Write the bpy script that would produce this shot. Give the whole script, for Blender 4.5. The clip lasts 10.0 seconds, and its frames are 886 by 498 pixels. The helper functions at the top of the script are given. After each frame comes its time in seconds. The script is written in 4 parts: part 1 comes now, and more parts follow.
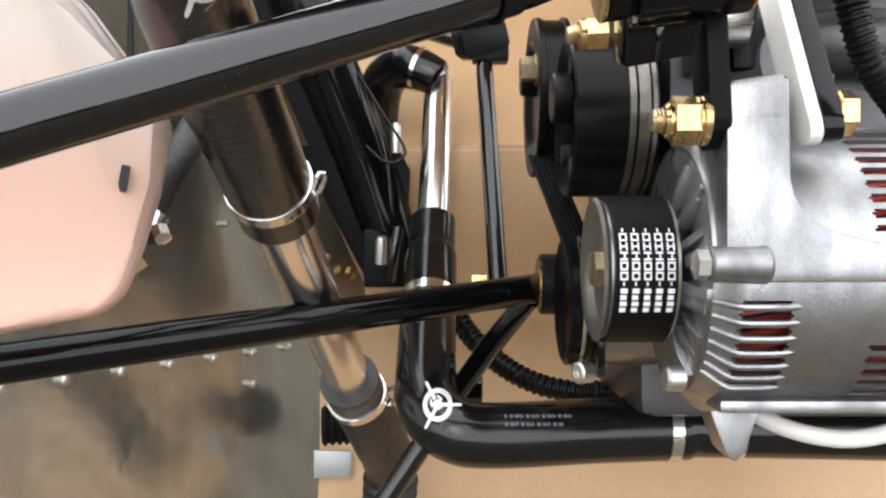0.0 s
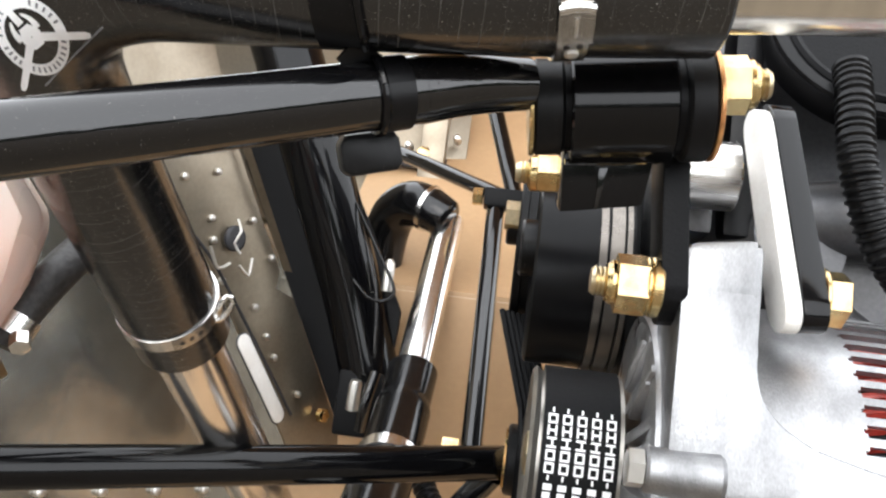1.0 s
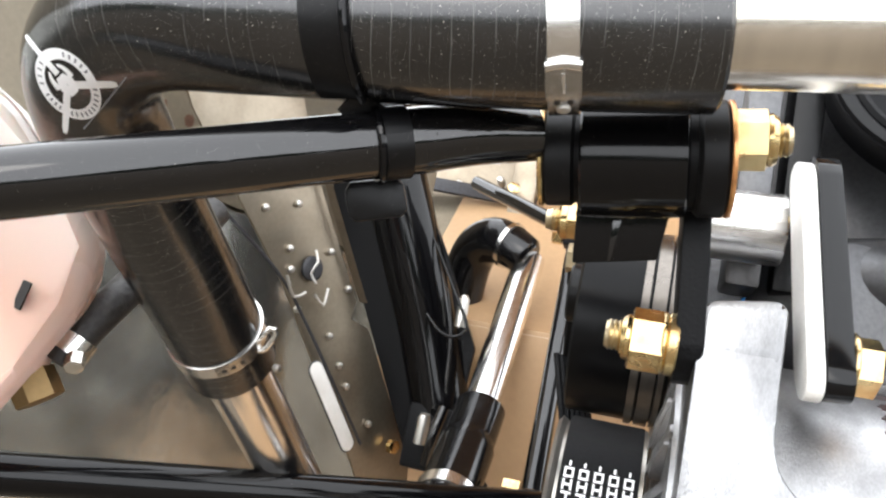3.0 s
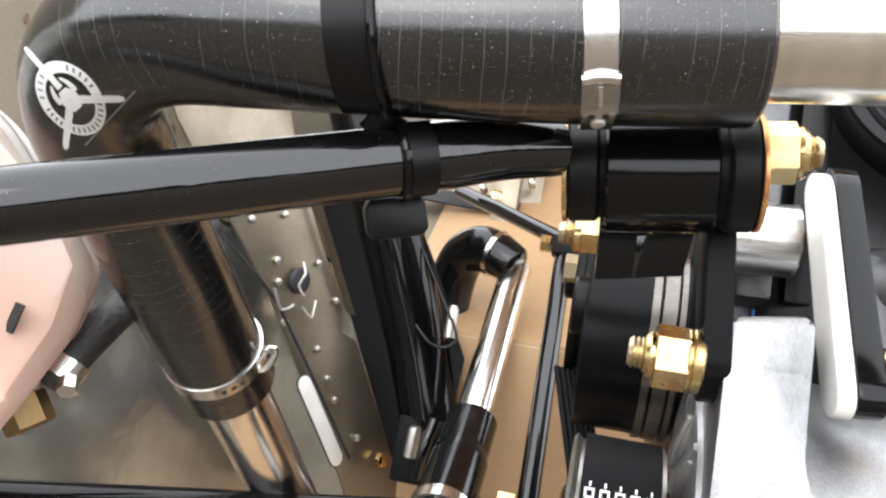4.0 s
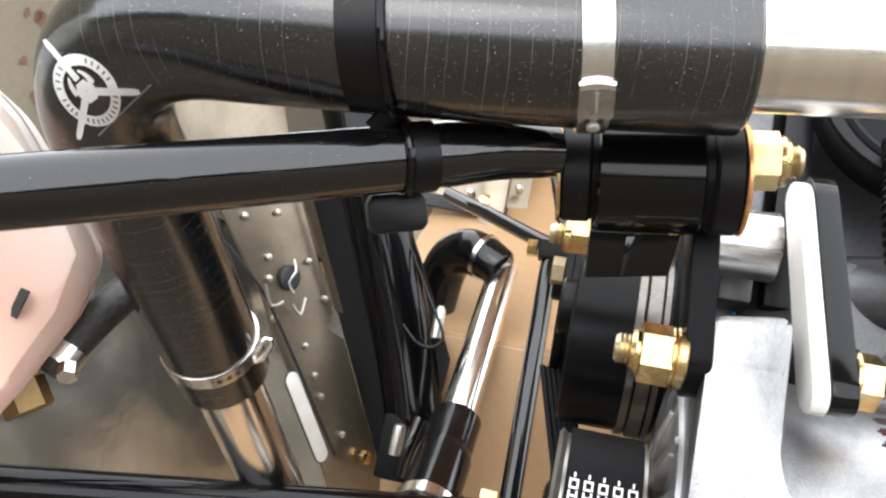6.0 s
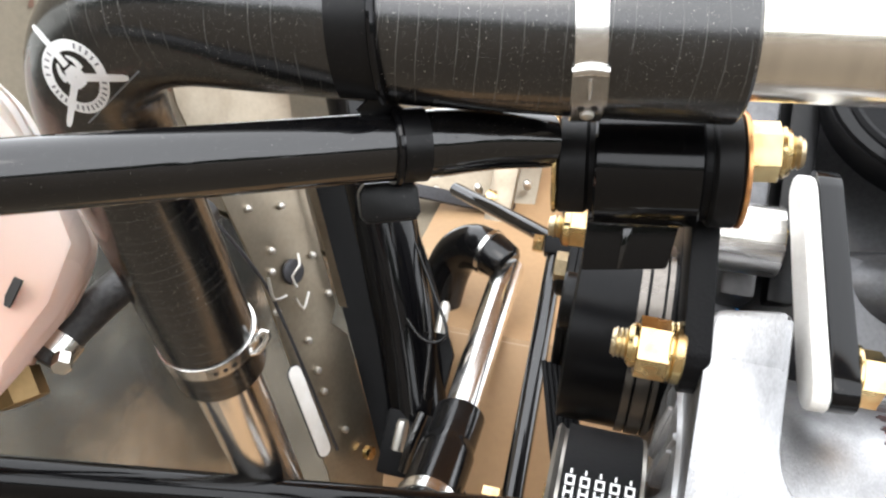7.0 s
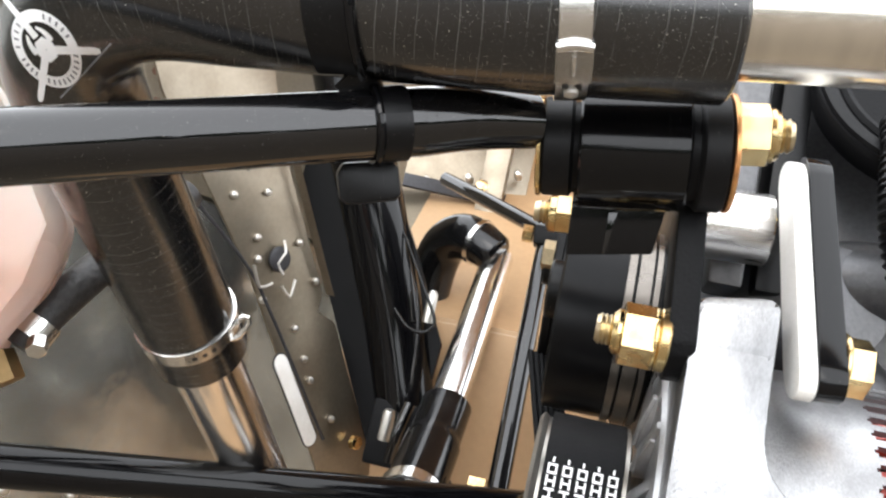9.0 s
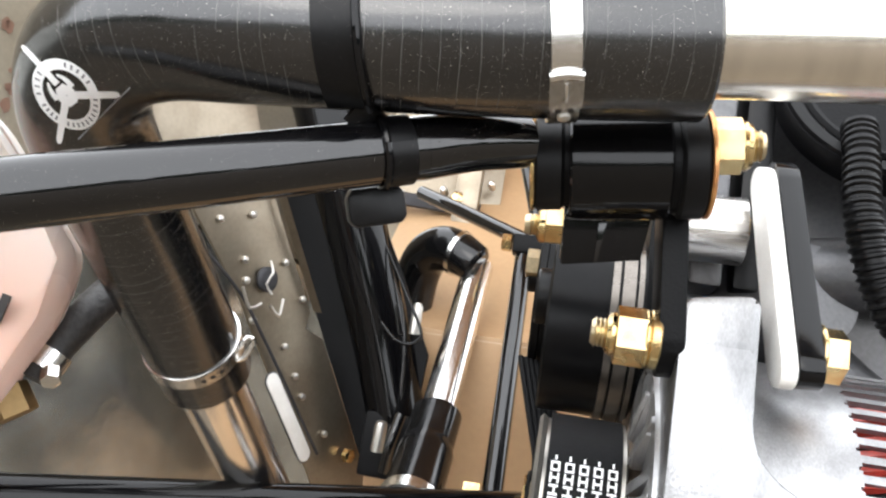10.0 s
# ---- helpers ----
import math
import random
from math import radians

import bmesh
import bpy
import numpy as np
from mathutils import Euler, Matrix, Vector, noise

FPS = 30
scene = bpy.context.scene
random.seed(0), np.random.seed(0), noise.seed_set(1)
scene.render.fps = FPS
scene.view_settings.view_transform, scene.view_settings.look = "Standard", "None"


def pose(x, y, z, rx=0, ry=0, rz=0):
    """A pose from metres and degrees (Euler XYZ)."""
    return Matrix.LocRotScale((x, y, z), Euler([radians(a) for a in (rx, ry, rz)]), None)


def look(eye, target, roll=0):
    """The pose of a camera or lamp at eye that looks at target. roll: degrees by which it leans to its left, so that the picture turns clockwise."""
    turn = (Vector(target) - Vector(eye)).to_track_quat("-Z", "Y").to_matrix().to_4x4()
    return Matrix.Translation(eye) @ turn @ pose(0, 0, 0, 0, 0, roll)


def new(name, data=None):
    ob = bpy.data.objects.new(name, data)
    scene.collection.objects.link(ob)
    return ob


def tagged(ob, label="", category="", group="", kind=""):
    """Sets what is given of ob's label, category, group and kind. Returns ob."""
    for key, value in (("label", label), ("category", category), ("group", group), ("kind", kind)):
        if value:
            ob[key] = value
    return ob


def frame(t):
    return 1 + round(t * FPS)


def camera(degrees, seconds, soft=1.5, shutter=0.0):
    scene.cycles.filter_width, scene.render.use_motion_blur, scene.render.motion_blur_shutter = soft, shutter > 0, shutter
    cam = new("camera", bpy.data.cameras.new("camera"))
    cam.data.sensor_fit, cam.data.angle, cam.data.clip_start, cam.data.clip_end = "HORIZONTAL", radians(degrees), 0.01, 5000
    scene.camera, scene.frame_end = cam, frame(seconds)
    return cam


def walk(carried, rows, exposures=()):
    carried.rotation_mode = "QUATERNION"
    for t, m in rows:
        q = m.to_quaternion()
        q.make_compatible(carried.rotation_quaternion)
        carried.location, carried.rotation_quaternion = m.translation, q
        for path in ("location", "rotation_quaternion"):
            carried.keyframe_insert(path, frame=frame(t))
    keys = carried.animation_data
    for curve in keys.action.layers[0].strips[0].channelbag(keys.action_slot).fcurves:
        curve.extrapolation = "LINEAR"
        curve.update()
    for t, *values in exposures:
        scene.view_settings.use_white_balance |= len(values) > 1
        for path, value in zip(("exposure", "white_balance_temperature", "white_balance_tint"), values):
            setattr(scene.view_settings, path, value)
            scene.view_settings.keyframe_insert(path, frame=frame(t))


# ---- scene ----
cam = camera(55.6, 10.0, soft=2.3)
METRES, EYE, TILT, LEAN, TURN = 0.2387, 1.3, -21.0, 0.0, 0.0
ROWS = [
    (0.0, 0.0, 0.0, 0.0, -0.0, 0.0, -0.0),
    (0.5, 0.0293, 0.0953, 0.0819, -0.06, 6.41, -2.41),
    (1.0, 0.2387, 0.2506, 0.0339, 3.76, 9.82, -7.5),
    (1.5, 0.3333, 0.2773, 0.051, 8.7, 10.04, -11.13),
    (2.0, 0.3515, 0.2828, 0.0334, 11.38, 9.83, -12.02),
    (2.5, 0.3928, 0.2516, 0.0668, 11.77, 10.23, -11.66),
    (4.0, 0.3018, 0.2752, 0.0856, 9.37, 11.33, -10.24),
    (4.5, 0.2963, 0.2404, 0.072, 7.94, 11.86, -10.31),
    (5.0, 0.2942, 0.2176, 0.0599, 7.56, 12.16, -10.81),
    (6.5, 0.2947, 0.2441, 0.0636, 8.24, 11.79, -11.62),
    (7.0, 0.3148, 0.254, 0.062, 8.66, 11.63, -11.89),
    (7.5, 0.3212, 0.2667, 0.0613, 8.67, 11.5, -12.25),
    (8.0, 0.3233, 0.2849, 0.0627, 8.33, 11.33, -12.56),
    (8.5, 0.3284, 0.2959, 0.0591, 8.16, 11.16, -12.55),
    (9.0, 0.3264, 0.2818, 0.0576, 8.06, 11.28, -12.35),
    (9.5, 0.3218, 0.2651, 0.0571, 7.83, 11.59, -11.84),
    (10.0, 0.2939, 0.2079, 0.0434, 6.51, 12.25, -9.24),
]
walk(cam, [(t, pose(0, 0, EYE, TILT, LEAN, TURN) @ pose(METRES * x, METRES * y, METRES * z, 90 + pitch, roll, yaw)) for t, x, y, z, yaw, pitch, roll in ROWS],
     [(0.0, -0.38), (0.5, -0.22), (1.0, -0.10), (2.5, -0.02), (10.0, -0.02)])

# ---- light ----
SUN_EL, SUN_AZ = 38.0, 190.0
world = bpy.data.worlds.new("sky")
scene.world = world
world.use_nodes = True
wn = world.node_tree.nodes
sky = wn.new("ShaderNodeTexSky")
sky.sky_type, sky.sun_disc = "NISHITA", False
sky.sun_elevation, sky.sun_rotation = radians(SUN_EL), radians(SUN_AZ)
sky.air_density, sky.dust_density, sky.ozone_density = 1.0, 1.5, 1.0
pale = wn.new("ShaderNodeHueSaturation")
pale.inputs["Saturation"].default_value = 0.45
world.node_tree.links.new(sky.outputs[0], pale.inputs["Color"])
cloud = wn.new("ShaderNodeMix")
cloud.data_type = "RGBA"
cloud.inputs[0].default_value = 0.93
cloud.inputs[7].default_value = (26.0, 26.8, 28.0, 1)
world.node_tree.links.new(pale.outputs[0], cloud.inputs[6])
world.node_tree.links.new(cloud.outputs[2], wn["Background"].inputs[0])
wn["Background"].inputs[1].default_value = 0.15
sun = new("sun", bpy.data.lights.new("sun", "SUN"))
sun.data.energy, sun.data.angle, sun.data.color = 0.5, radians(25), (1.0, 0.95, 0.88)
sun_dir = Vector((math.sin(radians(SUN_AZ)) * math.cos(radians(SUN_EL)), math.cos(radians(SUN_AZ)) * math.cos(radians(SUN_EL)), math.sin(radians(SUN_EL))))
sun.matrix_world = look(sun_dir * 20, (0, 0, 0))

from mathutils.bvhtree import BVHTree

# ---- materials ----
def mat(name, base, rough=0.5, metal=0.0, coat=0.0, grain=0.0, grain_scale=300.0, bump=0.0, stain=None, stain_scale=25.0, stain_amount=0.5,
        rough_var=0.0, stretch=(1, 1, 1), specks=0.0, spec=0.5):
    """A surface with fine grain, larger stains and patches of a second tone, uneven gloss, dust specks and relief;
    scales are per metre.
    """
    m = bpy.data.materials.new(name)
    m.use_nodes = True
    nt = m.node_tree
    n, ln = nt.nodes, nt.links
    b = n["Principled BSDF"]
    b.inputs["Roughness"].default_value, b.inputs["Metallic"].default_value = rough, metal
    b.inputs["Specular IOR Level"].default_value = spec
    b.inputs["Coat Weight"].default_value, b.inputs["Coat Roughness"].default_value = coat, 0.05
    tc = n.new("ShaderNodeTexCoord")
    mp = n.new("ShaderNodeMapping")
    mp.inputs["Scale"].default_value = stretch
    ln.new(tc.outputs["Object"], mp.inputs[0])
    fine, broad = n.new("ShaderNodeTexNoise"), n.new("ShaderNodeTexNoise")
    fine.inputs["Scale"].default_value, fine.inputs["Detail"].default_value = grain_scale, 4
    broad.inputs["Scale"].default_value, broad.inputs["Detail"].default_value = stain_scale, 5
    ln.new(mp.outputs[0], fine.inputs[0])
    ln.new(mp.outputs[0], broad.inputs[0])
    colour = n.new("ShaderNodeMix")
    colour.data_type = "RGBA"
    colour.inputs[6].default_value = (*base, 1)
    colour.inputs[7].default_value = (*(stain or [c * 0.75 for c in base]), 1)
    ramp = n.new("ShaderNodeMapRange")
    ramp.inputs[1].default_value, ramp.inputs[2].default_value = 0.42, 0.72
    ramp.inputs[4].default_value = stain_amount
    ln.new(broad.outputs[0], ramp.inputs[0])
    ln.new(ramp.outputs[0], colour.inputs[0])
    out = colour.outputs[2]
    if grain:
        hsv = n.new("ShaderNodeHueSaturation")
        g = n.new("ShaderNodeMapRange")
        g.inputs[1].default_value, g.inputs[2].default_value = 0.25, 0.75
        g.inputs[3].default_value, g.inputs[4].default_value = 1 - grain, 1 + grain
        ln.new(fine.outputs[0], g.inputs[0])
        ln.new(g.outputs[0], hsv.inputs["Value"])
        ln.new(out, hsv.inputs["Color"])
        out = hsv.outputs[0]
    for size, reach in ((760, specks), (2300, specks * 1.5)) if specks else ():
        v = n.new("ShaderNodeTexVoronoi")
        v.inputs["Scale"].default_value = size
        ln.new(tc.outputs["Object"], v.inputs[0])
        lt = n.new("ShaderNodeMath")
        lt.operation = "LESS_THAN"
        lt.inputs[1].default_value = reach
        ln.new(v.outputs["Distance"], lt.inputs[0])
        gate = n.new("ShaderNodeMath")
        gate.operation = "MULTIPLY"
        ln.new(lt.outputs[0], gate.inputs[0])
        sep = n.new("ShaderNodeSeparateColor")
        ln.new(v.outputs["Color"], sep.inputs[0])
        rare = n.new("ShaderNodeMath")
        rare.operation = "POWER"
        rare.inputs[1].default_value = 3.0
        ln.new(sep.outputs[0], rare.inputs[0])
        ln.new(rare.outputs[0], gate.inputs[1])
        dust = n.new("ShaderNodeMix")
        dust.data_type = "RGBA"
        dust.inputs[7].default_value = (0.45, 0.42, 0.38, 1)
        ln.new(gate.outputs[0], dust.inputs[0])
        ln.new(out, dust.inputs[6])
        out = dust.outputs[2]
    ln.new(out, b.inputs["Base Color"])
    if rough_var:
        r = n.new("ShaderNodeMapRange")
        r.inputs[1].default_value, r.inputs[2].default_value = 0.3, 0.7
        r.inputs[3].default_value, r.inputs[4].default_value = max(0.02, rough - rough_var), rough + rough_var
        ln.new(broad.outputs[0], r.inputs[0])
        ln.new(r.outputs[0], b.inputs["Roughness"])
    if bump:
        bp = n.new("ShaderNodeBump")
        bp.inputs["Strength"].default_value, bp.inputs["Distance"].default_value = bump, 0.0006
        ln.new(fine.outputs[0], bp.inputs["Height"])
        ln.new(bp.outputs[0], b.inputs["Normal"])
    return m


BLACK = mat("black_paint", (0.003, 0.003, 0.0035), 0.06, coat=0.35, spec=0.55, grain=0.15, rough_var=0.03, specks=0.06)
SATIN = mat("satin_black_paint", (0.003, 0.003, 0.0035), 0.10, grain=0.15, rough_var=0.03, specks=0.05, spec=0.3)
BLACK_ROUGH = mat("black_textured_paint", (0.003, 0.003, 0.0035), 0.40, grain=0.3, bump=0.25, grain_scale=900, spec=0.2)
RUBBER = mat("bushing_rubber", (0.004, 0.004, 0.0045), 0.45, grain=0.2, bump=0.1, specks=0.06, spec=0.25)
PLASTIC = mat("black_plastic", (0.003, 0.003, 0.0035), 0.36, grain=0.2, bump=0.08, specks=0.07, spec=0.3)
PULLEY = mat("pulley_paint", (0.003, 0.003, 0.0035), 0.30, grain=0.2, stain=(0.006, 0.0055, 0.005), spec=0.12)
ZINC = mat("yellow_zinc", (0.75, 0.58, 0.29), 0.26, metal=1.0, grain=0.12, stain=(0.62, 0.30, 0.10), stain_scale=90, stain_amount=0.8, rough_var=0.08)
THREAD = mat("zinc_thread", (0.66, 0.55, 0.36), 0.35, metal=1.0, grain=0.2)
ORANGE_ZINC = mat("rusted_washer", (0.75, 0.33, 0.14), 0.35, metal=0.8, grain=0.25, stain=(0.75, 0.5, 0.2), stain_scale=120)
CAST = mat("cast_aluminium", (0.40, 0.40, 0.405), 0.38, metal=1.0, grain=0.12, bump=0.30, grain_scale=1500, stain=(0.20, 0.20, 0.205), stain_scale=70, stain_amount=0.75, rough_var=0.13, stretch=(1, 1, 0.45))
MACHINED = mat("machined_aluminium", (0.82, 0.80, 0.77), 0.27, metal=1.0, grain=0.06, grain_scale=200, stretch=(1, 1, 14), rough_var=0.05)
BRUSHED = mat("brushed_tube", (0.93, 0.88, 0.80), 0.20, metal=1.0, grain=0.02, grain_scale=260, stretch=(14, 1, 1))
STAINLESS = mat("stainless_band", (0.80, 0.78, 0.75), 0.18, metal=1.0, grain=0.06, rough_var=0.06)
CHROME = mat("polished_tube", (0.86, 0.84, 0.82), 0.20, metal=1.0, grain=0.02, stain=(0.76, 0.73, 0.69), rough_var=0.04)
# The stain colour here paints patchy blurred reflections into the sheet.
FIREWALL = mat("polished_firewall_sheet", (0.52, 0.515, 0.475), 0.22, metal=0.9, grain=0.08, bump=1.0, grain_scale=16, stain=(0.25, 0.25, 0.225), stain_scale=17, stain_amount=0.7, rough_var=0.05)
DULL = mat("dull_primed_sheet", (0.24, 0.205, 0.15), 0.5, metal=0.25, grain=0.08, stain=(0.17, 0.145, 0.105), stain_scale=9, stain_amount=0.7, rough_var=0.08)
SHEET = mat("aluminium_sheet", (0.30, 0.255, 0.195), 0.36, metal=0.85, grain=0.08, stain=(0.23, 0.19, 0.14), stain_scale=40, stain_amount=0.7, rough_var=0.06)
RIVET = mat("rivet", (0.66, 0.64, 0.60), 0.40, metal=1.0, grain=0.05)
WHITE = mat("pale_plate", (0.84, 0.82, 0.78), 0.45, grain=0.06, bump=0.25, grain_scale=800, stain=(0.70, 0.66, 0.60), stain_scale=60)
WHITE_INK = mat("white_print", (0.92, 0.92, 0.92), 0.5, grain=0.04)
DARK_INK = mat("grey_print", (0.22, 0.22, 0.23), 0.6, grain=0.05)
PRINT = mat("faint_print", (0.10, 0.10, 0.105), 0.4, grain=0.1)
STAIN = mat("brown_stain", (0.15, 0.075, 0.045), 0.5, grain=0.2)
SLIT = mat("black_mark", (0.015, 0.013, 0.012), 0.6, grain=0.1)
COPPER = mat("red_windings", (0.42, 0.05, 0.035), 0.30, metal=0.3, coat=0.5, grain=0.3, grain_scale=250)
IRON = mat("dark_iron", (0.05, 0.05, 0.055), 0.5, metal=0.5, grain=0.2)
GREY_CAST = mat("engine_casting", (0.13, 0.13, 0.135), 0.42, metal=0.85, grain=0.15, bump=0.3, grain_scale=500, stain=(0.07, 0.065, 0.06), stain_scale=22)
COWL = mat("tan_cowl", (0.53, 0.34, 0.185), 0.55, grain=0.04, grain_scale=180, bump=0.06, stain=(0.43, 0.27, 0.14), stain_scale=7, stain_amount=0.7, rough_var=0.08)
SEAL = mat("pale_seam", (0.78, 0.62, 0.45), 0.6, grain=0.06)
BRASS = mat("brass_fitting", (0.30, 0.20, 0.09), 0.45, metal=0.8, grain=0.1)
BELT = mat("belt_back", (0.004, 0.004, 0.0045), 0.55, grain=0.35, bump=0.3, grain_scale=1200, spec=0.25)
BRAID = mat("braided_hose", (0.03, 0.028, 0.027), 0.5, grain=0.6, bump=0.9, grain_scale=380)
BLUE = mat("blue_wire", (0.02, 0.16, 0.42), 0.4, grain=0.05)
GREY_PULLEY = mat("pulley_steel", (0.36, 0.34, 0.31), 0.32, metal=0.9, grain=0.08)
DARK_STEEL = mat("worn_dark_steel", (0.20, 0.18, 0.16), 0.28, metal=0.9, grain=0.10, rough_var=0.06)
STEEL_RIM = mat("steel_rim", (0.62, 0.60, 0.54), 0.22, metal=1.0, grain=0.06)
TAPE = mat("duct_tape", (0.40, 0.41, 0.42), 0.32, metal=0.4, grain=0.06)
GROUND = mat("dry_ground", (0.088, 0.068, 0.046), 0.9, grain=0.25, grain_scale=8, stain=(0.055, 0.045, 0.032), stain_scale=0.6, bump=0.2)
LEAVES = mat("tree_line", (0.045, 0.06, 0.03), 0.9, grain=0.4, grain_scale=3, stain=(0.03, 0.04, 0.02), stain_scale=0.5)
WHITE_WIRE = mat("white_wire", (0.75, 0.74, 0.70), 0.4, grain=0.04)


wave = FIREWALL.node_tree.nodes["Bump"]
wave.inputs["Distance"].default_value = 0.0016


def hose_material():
    """Black moulded hose with thin pale wrap rings along its length and dust."""
    m = mat("moulded_hose", (0.004, 0.004, 0.0045), 0.18, grain=0.25, bump=0.05, grain_scale=420, rough_var=0.06, specks=0.10,
            stain=(0.010, 0.0095, 0.009), stain_scale=16, spec=1.0)
    n, ln = m.node_tree.nodes, m.node_tree.links
    b = n["Principled BSDF"]
    old = b.inputs["Base Color"].links[0].from_socket
    uv = n.new("ShaderNodeUVMap")
    sep = n.new("ShaderNodeSeparateXYZ")
    ln.new(uv.outputs[0], sep.inputs[0])
    wob = n.new("ShaderNodeTexNoise")
    wob.inputs["Scale"].default_value = 14
    tc = n.new("ShaderNodeTexCoord")
    ln.new(tc.outputs["Object"], wob.inputs[0])
    add = n.new("ShaderNodeMath")
    add.operation = "MULTIPLY_ADD"
    add.inputs[1].default_value = 0.010
    ln.new(wob.outputs[0], add.inputs[0])
    ln.new(sep.outputs[1], add.inputs[2])
    mod = n.new("ShaderNodeMath")
    mod.operation = "FRACT"
    sc = n.new("ShaderNodeMath")
    sc.operation = "MULTIPLY"
    sc.inputs[1].default_value = 215.0
    ln.new(add.outputs[0], sc.inputs[0])
    ln.new(sc.outputs[0], mod.inputs[0])
    lt = n.new("ShaderNodeMath")
    lt.operation = "LESS_THAN"
    lt.inputs[1].default_value = 0.035
    ln.new(mod.outputs[0], lt.inputs[0])
    patch = n.new("ShaderNodeTexNoise")
    patch.inputs["Scale"].default_value = 70
    ln.new(tc.outputs["Object"], patch.inputs[0])
    amt = n.new("ShaderNodeMapRange")
    amt.inputs[1].default_value, amt.inputs[2].default_value, amt.inputs[4].default_value = 0.36, 0.62, 0.24
    ln.new(patch.outputs[0], amt.inputs[0])
    fac = n.new("ShaderNodeMath")
    fac.operation = "MULTIPLY"
    ln.new(lt.outputs[0], fac.inputs[0])
    ln.new(amt.outputs[0], fac.inputs[1])
    mix = n.new("ShaderNodeMix")
    mix.data_type = "RGBA"
    mix.inputs[7].default_value = (0.32, 0.31, 0.29, 1)
    ln.new(fac.outputs[0], mix.inputs[0])
    ln.new(old, mix.inputs[6])
    ln.new(mix.outputs[2], b.inputs["Base Color"])
    return m


HOSE = hose_material()
for surface, level in ((RUBBER, 0.2), (PLASTIC, 0.25), (PULLEY, 0.15), (BLACK_ROUGH, 0.12), (BELT, 0.15)):
    surface.node_tree.nodes["Principled BSDF"].inputs["Specular IOR Level"].default_value = level
PLAIN_HOSE = mat("plain_hose", (0.005, 0.005, 0.0055), 0.15, grain=0.2, bump=0.04, grain_scale=300, rough_var=0.06, specks=0.08)
BOOT = mat("dusty_rubber", (0.020, 0.019, 0.018), 0.42, grain=0.3, stain=(0.055, 0.050, 0.045), stain_scale=30, stain_amount=0.8, bump=0.1)


def bottle_material():
    """Milky plastic, pink where coolant stands behind the wall."""
    m = mat("milky_plastic", (0.80, 0.735, 0.67), 0.30, grain=0.02, rough_var=0.05)
    n, ln = m.node_tree.nodes, m.node_tree.links
    b = n["Principled BSDF"]
    tc = n.new("ShaderNodeTexCoord")
    sep = n.new("ShaderNodeSeparateXYZ")
    ln.new(tc.outputs["Object"], sep.inputs[0])
    level = n.new("ShaderNodeMapRange")
    level.interpolation_type = "SMOOTHSTEP"
    level.inputs[1].default_value, level.inputs[2].default_value = 0.135, 0.065
    ln.new(sep.outputs[2], level.inputs[0])
    mix = n.new("ShaderNodeMix")
    mix.data_type = "RGBA"
    mix.inputs[6].default_value, mix.inputs[7].default_value = (0.70, 0.63, 0.57, 1), (0.66, 0.42, 0.33, 1)
    ln.new(level.outputs[0], mix.inputs[0])
    ln.new(mix.outputs[2], b.inputs["Base Color"])
    b.inputs["Subsurface Weight"].default_value = 0.35
    b.inputs["Subsurface Radius"].default_value = (0.02, 0.01, 0.007)
    b.inputs["Subsurface Scale"].default_value = 0.4
    return m


MILKY = bottle_material()

# ---- builders; the bay is laid out in its own axes: x along the engine, y across it, z up ----
SIZE = 1.085
BAY = pose(0, 0, EYE, TILT, LEAN, TURN)
BASE = {}
V = Vector


def thing(name, base, label, category, group="", kind=""):
    ob = new(name)
    ob.empty_display_size = 0.01
    ob.matrix_world = BAY @ Matrix.Translation(V(base) * SIZE)
    BASE[ob.name] = V(base)
    return tagged(ob, label, category, group, kind)


def part(name, bm, material, parent, label="", sharp=38):
    """Links a bmesh, laid out in the bay's axes, as one mesh under a thing or a part."""
    base = BASE[parent.name]
    bmesh.ops.recalc_face_normals(bm, faces=bm.faces)
    for v in bm.verts:
        v.co = (v.co - base) * SIZE
    for f in bm.faces:
        f.smooth = True
    lim = radians(sharp)
    for e in bm.edges:
        if len(e.link_faces) == 2 and e.calc_face_angle(0) > lim:
            e.smooth = False
    me = bpy.data.meshes.new(name)
    bm.to_mesh(me)
    bm.free()
    me.materials.append(material)
    ob = new(name, me)
    ob.parent = parent
    BASE[ob.name] = base
    return tagged(ob, label)


def frame_of(d):
    d = V(d).normalized()
    up = V((0, 0, 1)) if abs(d.z) < 0.9 else V((1, 0, 0))
    a = d.cross(up).normalized()
    return d, a, d.cross(a).normalized()


def spline(points, step=0.004):
    """Evenly set points on a smooth curve through the given ones."""
    p = [V(q) for q in points]
    if len(p) == 2:
        n = max(2, int((p[1] - p[0]).length / step))
        return [p[0].lerp(p[1], i / n) for i in range(n + 1)]
    p = [2 * p[0] - p[1], *p, 2 * p[-1] - p[-2]]
    out = []
    for i in range(1, len(p) - 2):
        a, b, c, d = p[i - 1:i + 3]
        n = max(2, int((c - b).length / step))
        for k in range(n):
            t = k / n
            out.append(0.5 * (2 * b + (c - a) * t + (2 * a - 5 * b + 4 * c - d) * t * t + (3 * b - a - 3 * c + d) * t ** 3))
    return out + [p[-2]]


